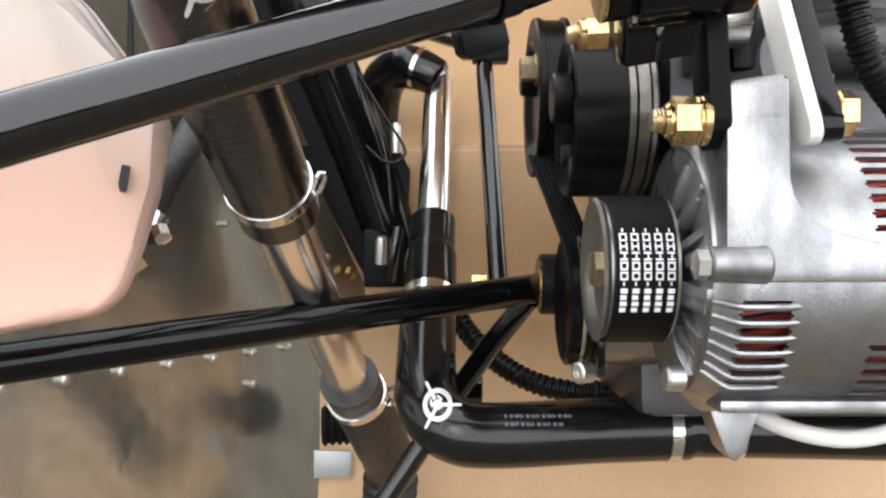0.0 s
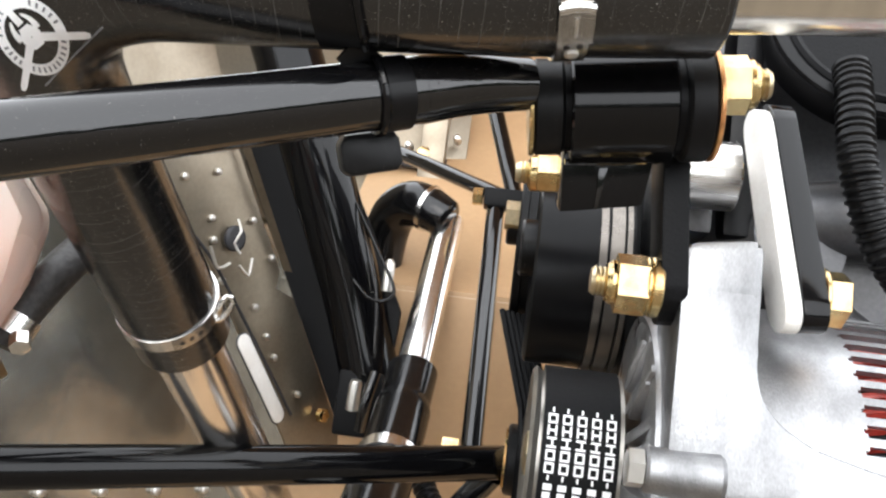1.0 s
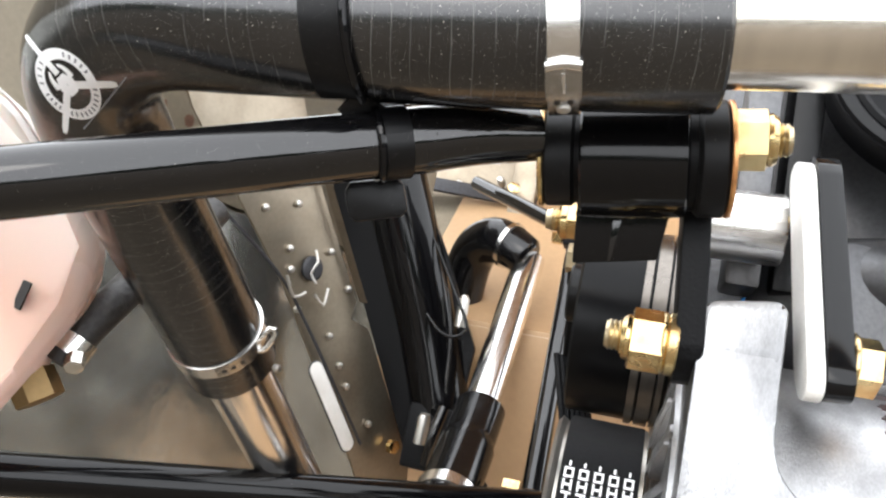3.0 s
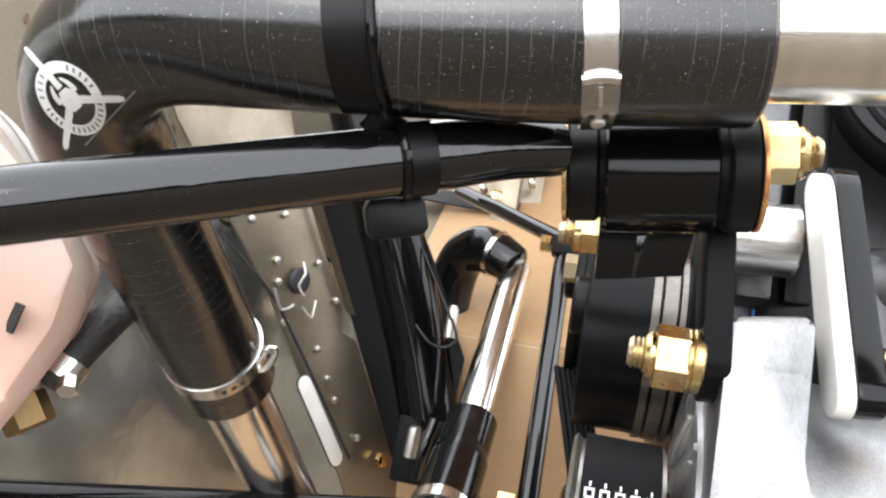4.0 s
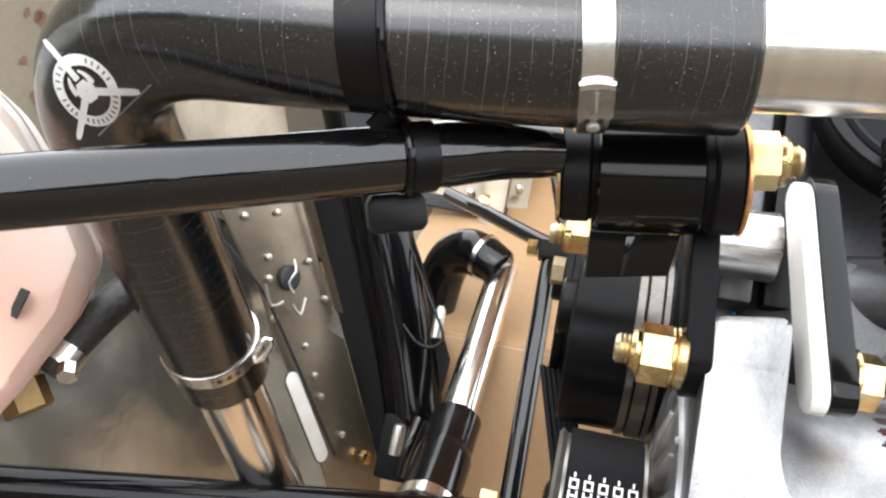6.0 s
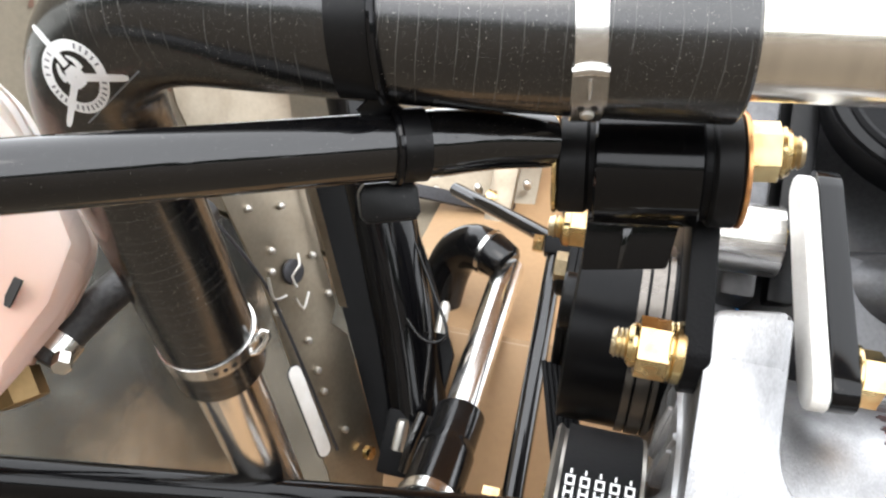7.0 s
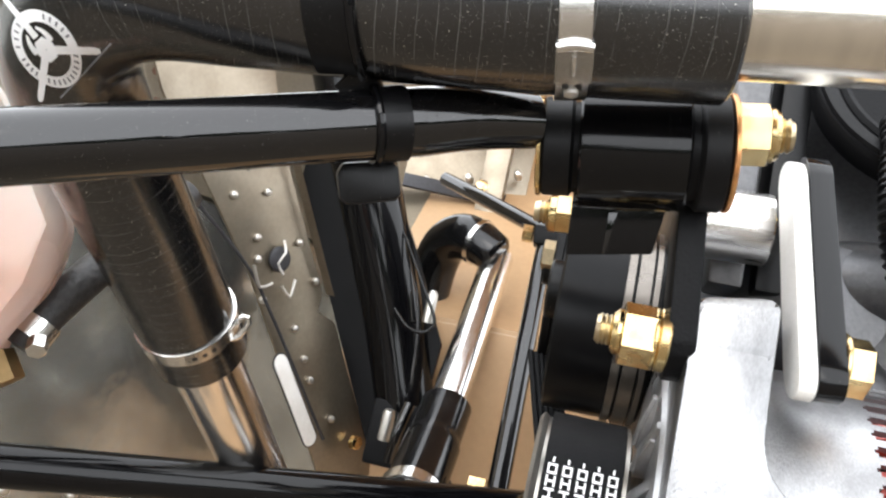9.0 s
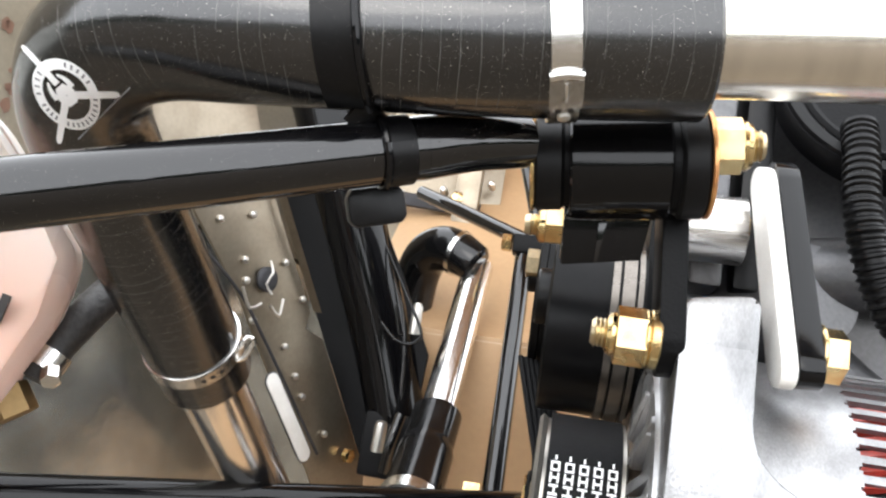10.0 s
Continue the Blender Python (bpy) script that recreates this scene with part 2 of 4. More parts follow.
def sweep(points, radius, segs=28, step=0.004, cap=True, bm=None, chamfer=0.0):
    """A round pipe along a smooth curve; radius is a number or a function of the fraction of the length."""
    bm = bm or bmesh.new()
    uv = bm.loops.layers.uv.verify()
    pts = spline(points, step)
    run = [0.0]
    for a, b in zip(pts, pts[1:]):
        run.append(run[-1] + (b - a).length)
    rad = radius if callable(radius) else (lambda f: radius)
    rows = [(p, rad(s / run[-1]), s) for p, s in zip(pts, run)]
    if chamfer:
        rows = [(rows[0][0], rows[0][1] - chamfer, 0.0), (pts[0].lerp(pts[1], min(1, chamfer / max(run[1], 1e-6))), rows[0][1], chamfer)] + rows[1:-1] + [
            (pts[-1].lerp(pts[-2], min(1, chamfer / max(run[-1] - run[-2], 1e-6))), rows[-1][1], run[-1] - chamfer), (rows[-1][0], rows[-1][1] - chamfer, run[-1])]
    rings, side = [], None
    for i, (p, r, s) in enumerate(rows):
        q = rows[min(i + 1, len(rows) - 1)][0] - rows[max(i - 1, 0)][0]
        q.normalize()
        side = frame_of(q)[1] if side is None else (side - q * side.dot(q)).normalized()
        other = q.cross(side)
        rings.append([bm.verts.new(p + r * (math.cos(a) * side + math.sin(a) * other)) for a in (math.tau * k / segs for k in range(segs))])
    for i in range(len(rings) - 1):
        for k in range(segs):
            f = bm.faces.new((rings[i][k], rings[i][(k + 1) % segs], rings[i + 1][(k + 1) % segs], rings[i + 1][k]))
            for loop, (u, w) in zip(f.loops, ((k, i), (k + 1, i), (k + 1, i + 1), (k, i + 1))):
                loop[uv].uv = (u / segs, rows[w][2])
    if cap:
        bm.faces.new(rings[0])
        bm.faces.new(rings[-1])
    return bm


def lathe(origin, axis, profile, segs=40, bm=None, turn=0.0):
    """Turned shape: profile holds (distance along the axis, radius); both ends are closed."""
    bm = bm or bmesh.new()
    d, a, b = frame_of(axis)
    o = V(origin)
    rings = [[bm.verts.new(o + d * s + r * (math.cos(t) * a + math.sin(t) * b)) for t in (turn + math.tau * k / segs for k in range(segs))] for s, r in profile]
    for p, q in zip(rings, rings[1:]):
        for k in range(segs):
            bm.faces.new((p[k], p[(k + 1) % segs], q[(k + 1) % segs], q[k]))
    bm.faces.new(rings[0])
    bm.faces.new(rings[-1])
    return bm


def disc(origin, axis, length, r, edge=0.0006, segs=44, bm=None):
    return lathe(origin, axis, [(0, r - edge), (edge, r), (length - edge, r), (length, r - edge)], segs, bm)


def hexagon(origin, axis, length, r, turn=0.0, bm=None):
    """A hexagon nut or bolt head with chamfered corners."""
    c = r * 0.10
    return lathe(origin, axis, [(0, r * 0.9), (c * 0.6, r), (length - c * 0.6, r), (length, r * 0.88)], 6, bm, turn)


def thread(origin, axis, length, r, pitch=0.0013, bm=None):
    n = int(length / pitch)
    prof = [(0, r * 0.9)]
    for i in range(n):
        prof += [(pitch * (i + 0.3), r), (pitch * (i + 0.75), r * 0.87)]
    prof.append((length, r * 0.8))
    return lathe(origin, axis, prof, 28, bm)


def box(lo, hi, edge=0.001, m=None):
    bm = bmesh.new()
    bmesh.ops.create_cube(bm, size=1)
    lo, hi = V(lo), V(hi)
    for v in bm.verts:
        v.co = V(((lo[i] + hi[i]) / 2 + v.co[i] * (hi[i] - lo[i])) for i in range(3))
    if edge:
        bmesh.ops.bevel(bm, geom=bm.edges[:], offset=edge, segments=2, affect="EDGES", profile=0.6)
    if m:
        bmesh.ops.transform(bm, matrix=m, verts=bm.verts)
    return bm


def slab(outline, origin, u, w, thick, edge=0.0008, bm=None):
    """A flat plate: outline in (u, w), thickness towards u x w, bevelled."""
    bm = bm or bmesh.new()
    u, w, o = V(u).normalized(), V(w).normalized(), V(origin)
    n = u.cross(w).normalized()
    low = [bm.verts.new(o + u * a + w * b) for a, b in outline]
    face = bm.faces.new(low)
    got = bmesh.ops.extrude_face_region(bm, geom=[face])
    bmesh.ops.translate(bm, vec=n * thick, verts=[g for g in got["geom"] if isinstance(g, bmesh.types.BMVert)])
    if edge:
        bmesh.ops.bevel(bm, geom=bm.edges[:], offset=edge, segments=2, affect="EDGES", profile=0.6)
    return bm


def capsule(cx, cy, a, b, r, n=8):
    """Outline of a bar with round ends from a to b along the second axis, round the line through cx."""
    up = [(cx + r * math.cos(math.pi * k / n), b + r * math.sin(math.pi * k / n)) for k in range(n + 1)]
    dn = [(cy + r * math.cos(math.pi + math.pi * k / n), a + r * math.sin(math.pi + math.pi * k / n)) for k in range(n + 1)]
    return up + dn

# ---- setting ----
ground = new("ground", bpy.data.meshes.new("ground"))
gb = bmesh.new()
bmesh.ops.create_grid(gb, x_segments=40, y_segments=40, size=1500)
gb.to_mesh(ground.data)
gb.free()
ground.data.materials.append(GROUND)
tagged(ground, "dry brown earth ground reaching the horizon", "ground", kind="structure")

trees = new("tree_line", bpy.data.meshes.new("tree_line"))
tb = bmesh.new()
rnd = random.Random(4)
for i in range(260):
    a = math.tau * i / 260 + rnd.uniform(-0.01, 0.01)
    d, h = rnd.uniform(75, 100), rnd.uniform(8.0, 13.0)
    c = V((d * math.cos(a), d * math.sin(a), 0))
    for k in range(3):
        off = V((rnd.uniform(-1.6, 1.6), rnd.uniform(-1.6, 1.6), h * (0.3 + 0.25 * k)))
        got = bmesh.ops.create_icosphere(tb, subdivisions=1, radius=1)
        for v in got["verts"]:
            j = rnd.uniform(0.75, 1.2)
            v.co = V((v.co.x * 2.6 * j, v.co.y * 2.6 * j, v.co.z * h * 0.28 * j)) + c + off
tb.to_mesh(trees.data)
tb.free()
trees.data.materials.append(LEAVES)
tagged(trees, "far line of dark green trees at the horizon", "trees", kind="stuff")

# firewall: a polished sheet, turned a little towards the engine
H, N = V((0.49, 0.87, 0)).normalized(), V((0.87, -0.49, 0)).normalized()
FW = V((-0.2186, 0.5715, -0.0836))


def on(o, a, z, off=0.0):
    """A point on the plane through o that runs along H: a along it, z up, off in front of it."""
    return V((o.x, o.y, 0)) + H * a + N * off + V((0, 0, z))


fw = thing("wall_firewall", on(FW, -0.1, -0.3), "polished metal firewall sheet with a row of rivets", "firewall", kind="structure")
part("sheet", slab([(-0.62, -0.33), (0.222, -0.33), (0.222, 0.30), (-0.62, 0.30)], on(FW, 0, 0, -0.003), H, (0, 0, 1), -0.003, 0.0006), FIREWALL, fw)
part("upper_panel", slab([(-0.62, 0.125), (0.222, 0.125), (0.222, 0.299), (-0.62, 0.299)], on(FW, 0, 0, 0.0035), H, (0, 0, 1), -0.003, 0.0004), DULL, fw, "dull olive upper panel with stains")
part("seam", sweep([on(FW, 0.004, 0.130, 0.0036), on(FW, 0.004, 0.297, 0.0036)], 0.0022, 8), IRON, fw, "dark panel seam")
for i in range(-7, 6):
    a = 0.0435 * i
    bm = lathe(on(FW, a, FW.z - 0.0003 * i), N, [(-0.004, 0.0034), (0.0006, 0.0034), (0.0016, 0.0026), (0.0021, 0.0012)], 16)
    part("rivet", bm, RIVET, fw)
for a, z in ((-0.05, 0.19), (-0.09, 0.15), (0.1, 0.02), (0.13, -0.11)):
    part("rivet", lathe(on(FW, a, z), N, [(-0.004, 0.003), (0.0006, 0.003), (0.0017, 0.0018)], 16), RIVET, fw)

stains = bmesh.new()
rs = random.Random(9)
for i in range(46):
    a, z = rs.uniform(-0.13, -0.02), rs.uniform(0.145, 0.275)
    o = on(FW, a, z, 0.0045)
    w, h = rs.uniform(0.0016, 0.0036), rs.uniform(0.0022, 0.0050)
    vs = [stains.verts.new(o + H * (w * math.cos(k) * rs.uniform(0.7, 1.2)) + V((0, 0, h * math.sin(k) * rs.uniform(0.7, 1.2)))) for k in (math.tau * j / 9 for j in range(9))]
    stains.faces.new(vs)
tagged(part("stain_marks", stains, STAIN, fw, "pinkish brown stain spots"), kind="stuff")

# cowl: a moulded tan shell behind and below the engine; the overhang on top is added, unseen, to shade the bay
prof = [(0.46, 0.54), (0.64, 0.58), (0.84, 0.56), (0.97, 0.47), (0.96, 0.33), (0.84, 0.19), (0.745, 0.110), (0.700, 0.0875), (0.688, 0.083), (0.686, 0.078), (0.689, 0.045), (0.70, -0.02), (0.712, -0.10), (0.705, -0.19),
        (0.66, -0.255), (0.56, -0.295), (0.50, -0.31)]
cowl = thing("wall_cowl", (0.2, 0.3, -0.36), "tan moulded cowl interior with a pale seam and an added overhang", "cowl", kind="structure")
bm = bmesh.new()
line = spline([(0, y, z) for y, z in prof], 0.02)
xs = [-0.1035 + 0.035 * i for i in range(19)]
rows = [[bm.verts.new((x, p.y + 0.05 * max(0, x - 0.3) ** 2, p.z)) for x in xs] for p in line]
for r, s in zip(rows, rows[1:]):
    for i in range(len(xs) - 1):
        bm.faces.new((r[i], r[i + 1], s[i + 1], s[i]))
bmesh.ops.recalc_face_normals(bm, faces=bm.faces)
bmesh.ops.solidify(bm, geom=bm.faces[:], thickness=0.003)
part("shell", bm, COWL, cowl)
part("seam", sweep([(-0.10, 0.685, 0.0805), (0.15, 0.685, 0.0805), (0.38, 0.686, 0.0805)], 0.0020, 8), SEAL, cowl, "pale seam line")

# ---- far side: aluminium frame, braces, nose leg ----
frame_panel = thing("bulkhead_panel", (-0.1, 0.88, 0.1), "pale riveted aluminium panel behind the braces", "panel")
part("panel", slab([(-0.06, -0.09), (0.075, -0.05), (0.075, 0.20), (-0.06, 0.20)], (-0.085, 0.885, 0.22), (1, 0.12, 0), (0, 0.1, 1), 0.003), SHEET, frame_panel)
part("upright", box((-0.055, 0.862, 0.14), (-0.030, 0.882, 0.42), 0.002), SHEET, frame_panel)
part("ledge", slab([(0, 0), (0.13, 0), (0.13, 0.02), (0, 0.02)], (-0.155, 0.84, 0.222), (1, 0.25, 0.02), (0, 0.6, 0.8), 0.003), IRON, frame_panel)
for x, z in ((-0.068, 0.25), (-0.062, 0.30), (-0.02, 0.262), (-0.11, 0.24), (-0.02, 0.31)):
    part("rivet", lathe((x, 0.872, z), (0, -1, 0), [(-0.01, 0.004), (0.004, 0.004), (0.006, 0.002)], 14), RIVET, frame_panel)
part("bolt", hexagon((-0.050, 0.845, 0.2345), (0.3, -1, 0), 0.009, 0.0065), ZINC, frame_panel, "yellow zinc bolt")

braces = thing("engine_brace", (0.035, 0.6, -0.02), "thin black painted brace rod with zinc end bolts", "brace")
part("rod", sweep([(0.0330, 0.6775, 0.152), (0.0389, 0.5912, -0.024)], 0.0068, 24), BLACK, braces)
part("fork", box((0.0235, 0.668, 0.150), (0.0525, 0.686, 0.1645), 0.002), BLACK_ROUGH, braces)
part("bolt", hexagon((0.0228, 0.673, 0.157), (-1, 0, 0), 0.0077, 0.0068), ZINC, braces, "yellow zinc bolt head")
part("bolt", hexagon((0.031, 0.595, -0.0235), (-1, 0, 0), 0.011, 0.0058), ZINC, braces, "yellow zinc bolt head")
cross = thing("cross_brace", (0.03, 0.62, 0.14), "black painted cross brace rod", "brace")
part("rod", sweep([(0.0374, 0.680, 0.1605), (-0.0746, 0.790, 0.2215)], 0.0064, 20), BLACK, cross)
up = thing("upper_brace", (0.04, 0.62, 0.15), "thin black upper brace rod", "brace")
part("rod", sweep([(0.0473, 0.680, 0.1585), (0.0132, 0.726, 0.2695)], 0.0066, 20), BLACK, up)

# bracket plate with a slot, parallel to the firewall
PL = V((-0.076, 0.675, -0.019))
brk = thing("slotted_bracket", on(PL, 0, -0.05), "grey aluminium bracket plate with slot, holes and rivets", "bracket")


def bk(x, y, z):
    """Bay point to (along, up) on the bracket."""
    return (V((x, y, 0)) - V((PL.x, PL.y, 0))).dot(H), z


out = [bk(-0.215, 0.43, 0.245), bk(-0.110, 0.615, 0.245), bk(-0.1368, 0.5671, 0.1574), bk(-0.1060, 0.6215, 0.0765), bk(-0.1066, 0.6207, 0.064), bk(-0.0975, 0.6370, 0.0600),
       bk(-0.062, 0.6998, -0.0322), bk(-0.052, 0.718, -0.06), bk(-0.0830, 0.6620, -0.06), bk(-0.0908, 0.6487, -0.0378), bk(-0.1386, 0.5639, 0.0746), bk(-0.184, 0.483, 0.158)]
out[1] = bk(-0.160, 0.526, 0.245)
part("plate", slab(out, on(PL, 0, 0, -0.0025), H, (0, 0, 1), -0.0025, 0.0005), SHEET, brk)
fl = [on(PL, *bk(-0.1368, 0.5671, 0.1574)), on(PL, *bk(-0.1060, 0.6215, 0.0765))]
bm = bmesh.new()
q = [fl[0] + N * 0.001, fl[1] + N * 0.001, fl[1] + N * 0.006 + H * 0.003, fl[0] + N * 0.006 + H * 0.003]
bm.faces.new([bm.verts.new(p) for p in q])
bmesh.ops.solidify(bm, geom=bm.faces[:], thickness=0.0016)
part("flange", bm, SHEET, brk, "bent edge flange")
s0, s1 = bk(-0.1184, 0.5997, 0.0240), bk(-0.0978, 0.6365, -0.0212)
sd = V((s1[0] - s0[0], s1[1] - s0[1]))
sd.normalize()
sn = V((-sd.y, sd.x))


def slot_outline(r, n=8):
    pts = []
    for c, t0 in ((V(s0), 0), (V(s1), math.pi)):
        for k in range(n + 1):
            t = t0 + math.pi * k / n
            pts.append(tuple(c + sn * r * math.cos(t) - sd * r * math.sin(t)))
    return pts


part("slot_liner", slab(slot_outline(0.0064), on(PL, 0, 0, 0.001), H, (0, 0, 1), -0.001, 0.0003), IRON, brk, "dark slot edge")
# The slot isn't cut: white strip paints the daylight showing through it.
part("slot_daylight", slab(slot_outline(0.0055), on(PL, 0, 0, 0.0016), H, (0, 0, 1), -0.001, 0.0003), WHITE, brk, "white strip standing in for daylight through the slot")
for p in ((-0.1523, 0.5396, 0.1169), (-0.1402, 0.561, 0.1272), (-0.139, 0.562, 0.097), (-0.122, 0.592, 0.104), (-0.112, 0.612, 0.083), (-0.137, 0.566, 0.084), (-0.131, 0.577, 0.0600),
          (-0.115, 0.605, 0.048), (-0.108, 0.618, 0.030), (-0.103, 0.627, 0.017), (-0.089, 0.6525, -0.006)):
    a, z = bk(*p)
    part("rivet", lathe(on(PL, a, z), N, [(-0.002, 0.0025), (0.0004, 0.0025), (0.0011, 0.0015)], 14), RIVET, brk)
for i in range(11):
    a, z = bk(-0.152 + 0.0035 * (i % 4), 0.545 + 0.006 * (i % 4), 0.136 + 0.006 * (i // 4) + 0.004 * (i % 4))
    part("hole", lathe(on(PL, a, z), N, [(-0.001, 0.0013), (0.0004, 0.0013)], 12), SLIT, brk, "punched hole")
part("bend", sweep([(-0.1693, 0.5052, 0.1093), (-0.1410, 0.5556, 0.0786), (-0.1244, 0.5850, 0.0495), (-0.0901, 0.6459, -0.0203)], 0.0011, 8), IRON, brk, "dark bend line of the sheet")
a, z = bk(-0.1292, 0.5805, 0.0887)
part("grommet", lathe(on(PL, a, z), N, [(-0.001, 0.0085), (0.001, 0.0085), (0.002, 0.0070), (0.0021, 0.0064)], 24), IRON, brk, "dark cable hole rim")
c0 = on(PL, a, z, 0.004)
part("lockwire", sweep([c0 + V((-0.002, -0.002, 0.012)), c0 + V((0.002, -0.004, 0.004)), c0 + V((-0.001, -0.004, -0.004)), c0 + V((0.003, -0.001, -0.010))], 0.0009, 8), RIVET, brk, "twisted wire")
for sx in (-1, 1):
    part("clip", sweep([c0 + H * (0.018 * sx - 0.004) + V((0, 0, -0.010)), c0 + H * (0.013 * sx) + V((0, 0, -0.022)), c0 + H * 0.004 * sx + V((0, 0, -0.017))], 0.0011, 8), RIVET, brk, "bent wire clip")
a, z = bk(-0.076, 0.675, -0.019)
part("bolt", hexagon(on(PL, a, z), N, 0.005, 0.0055), ZINC, brk, "yellow zinc bolt head")

# nose leg: thick black glossy leg with an eye, and its black channel
leg = thing("nose_leg", (-0.05, 0.67, 0.0), "thick glossy black painted leg with a looped eye", "strut")
part("leg", sweep([(-0.155, 0.60, 0.30), (-0.115, 0.62, 0.205), (-0.078, 0.648, 0.112), (-0.062, 0.662, 0.070), (-0.045, 0.672, 0.020), (-0.038, 0.676, -0.005)], lambda f: 0.0255 - 0.004 * f, 40), SATIN, leg)
eye = [(-0.0857, 0.632, 0.1649), (-0.0628, 0.632, 0.1304), (-0.0416, 0.632, 0.0969), (-0.0294, 0.632, 0.077), (-0.0295, 0.632, 0.0698), (-0.0357, 0.631, 0.0649), (-0.0463, 0.630, 0.0668), (-0.0578, 0.630, 0.0775)]
part("eye", sweep([V(q) for q in eye], lambda f: 0.0007 + 0.0007 * f, 10), SATIN, leg, "raised loop edge")
chan = [(-0.1748, 0.188), (-0.2008, 0.2628), (-0.145, 0.2647), (-0.0879, 0.1775), (-0.0575, 0.1238), (-0.026, 0.0626), (-0.0304, -0.0268), (-0.0571, -0.0307)]
part("channel", slab(chan, (0, 0.672, 0), (1, 0, 0), (0, 0, 1), 0.006, 0.001), BLACK_ROUGH, leg, "black side plate")
shoe = thing("leg_clamp", (-0.05, 0.65, -0.03), "black clamp block with a silver stud", "clamp")
part("block", box((-0.062, 0.652, -0.030), (-0.030, 0.668, 0.016), 0.003), BLACK_ROUGH, shoe)
part("stud", lathe((-0.0470, 0.640, 0.0005), (0.05, -0.25, 1), [(-0.012, 0.0045), (0.006, 0.0045), (0.009, 0.0035), (0.0095, 0.002)], 18), RIVET, shoe, "silver stud")
part("jaw", sweep([(-0.040, 0.640, -0.024), (-0.037, 0.632, -0.004), (-0.034, 0.636, 0.016)], 0.004, 14), BLACK, shoe)
part("stud", lathe((-0.036, 0.645, 0.086), (0, -0.1, 1), [(-0.012, 0.004), (0.008, 0.004), (0.011, 0.002)], 16), RIVET, shoe, "silver stud")

# ---- coolant pipes on the far side ----
pipe = thing("steel_pipe", (-0.0085, 0.63, 0.0), "polished upright steel coolant pipe", "pipe")
part("pipe", sweep([(-0.0036, 0.7080, 0.1415), (-0.0074, 0.6180, 0.010)], 0.0122, 36), CHROME, pipe)
elbow = thing("upper_elbow_hose", (-0.03, 0.72, 0.1), "black rubber elbow hose on the steel pipe", "hose")
part("hose", sweep([(-0.0020, 0.696, 0.1400), (-0.009, 0.697, 0.1440), (-0.022, 0.701, 0.1505), (-0.038, 0.710, 0.1530), (-0.052, 0.724, 0.142), (-0.058, 0.735, 0.110), (-0.060, 0.742, 0.05)], lambda f: 0.0155 + 0.003 * min(1, f * 5), 32, chamfer=0.003), PLAIN_HOSE, elbow)
part("clamp", lathe((-0.0195, 0.7002, 0.1494), (-0.016, 0.005, 0.006), [(-0.002, 0.0165), (-0.0018, 0.0188), (0.0018, 0.0190), (0.002, 0.0165)], 36), STAINLESS, elbow, "steel clamp band")

LOWER = [(-0.0078, 0.630, 0.020), (-0.0085, 0.612, -0.001), (-0.0094, 0.575, -0.034), (-0.0105, 0.520, -0.070), (-0.0085, 0.490, -0.091), (0.006, 0.476, -0.1025), (0.030, 0.478, -0.106),
         (0.085, 0.483, -0.1045), (0.132, 0.486, -0.1035)]
lower = thing("lower_elbow_hose", (0.0, 0.48, -0.12), "black moulded elbow hose with white printed emblem", "hose")
lower_bm = sweep(LOWER, lambda f: 0.0172 if f < 0.1 else 0.0185, 40)
lower_tree = BVHTree.FromBMesh(lower_bm)
part("hose", lower_bm, PLAIN_HOSE, lower)
part("collar", lathe((-0.0095, 0.5720, -0.0360), (-0.001, -0.040, -0.036), [(-0.004, 0.0180), (-0.0038, 0.0197), (0.0042, 0.0197), (0.0046, 0.0180)], 40), STAINLESS, lower, "silver ring")
part("clamp", lathe((0.1275, 0.486, -0.1035), (1, 0.02, 0), [(0, 0.0186), (0.0003, 0.0195), (0.0067, 0.0195), (0.007, 0.0186)], 40), STAINLESS, lower, "steel clamp band")
engine_hose = thing("lower_engine_hose", (0.2, 0.49, -0.12), "black straight coolant hose with a pale clamp", "hose")
part("hose", sweep([(0.1325, 0.486, -0.1035), (0.2, 0.488, -0.105), (0.32, 0.49, -0.108)], lambda f: 0.0182 if f < 0.06 else 0.0165, 36), PLAIN_HOSE, engine_hose)
part("clamp", lathe((0.164, 0.487, -0.104), (1, 0.02, 0), [(0, 0.0166), (0.0003, 0.0176), (0.0067, 0.0176), (0.007, 0.0166)], 40), STAINLESS, engine_hose, "pale clamp band")

LEFT = [(-0.0780, 0.368, 0.0278), (-0.0766, 0.385, 0.0176), (-0.0692, 0.470, -0.0339), (-0.0600, 0.5740, -0.0980)]
left_pipe = thing("slanting_pipe", (-0.05, 0.46, -0.08), "polished slanting steel coolant pipe", "pipe")
part("pipe", sweep(LEFT, 0.0142, 36), CHROME, left_pipe)
boot = thing("lower_boot_hose", (-0.048, 0.59, -0.145), "dusty black hose boot with clamp and ribs", "hose")
part("hose", sweep([(-0.0620, 0.552, -0.0855), (-0.0588, 0.572, -0.0985), (-0.0480, 0.602, -0.1310), (-0.0400, 0.636, -0.1650), (-0.0430, 0.660, -0.2120)], lambda f: 0.0196 if f < 0.5 else 0.0196 - 0.002 * (f - 0.5), 36), BOOT, boot)
part("clamp", lathe((-0.0580, 0.574, -0.1005), (0.017, 0.050, -0.044), [(-0.0036, 0.0198), (-0.0032, 0.0210), (0.0032, 0.0210), (0.0036, 0.0198)], 36), STAINLESS, boot, "steel clamp band")
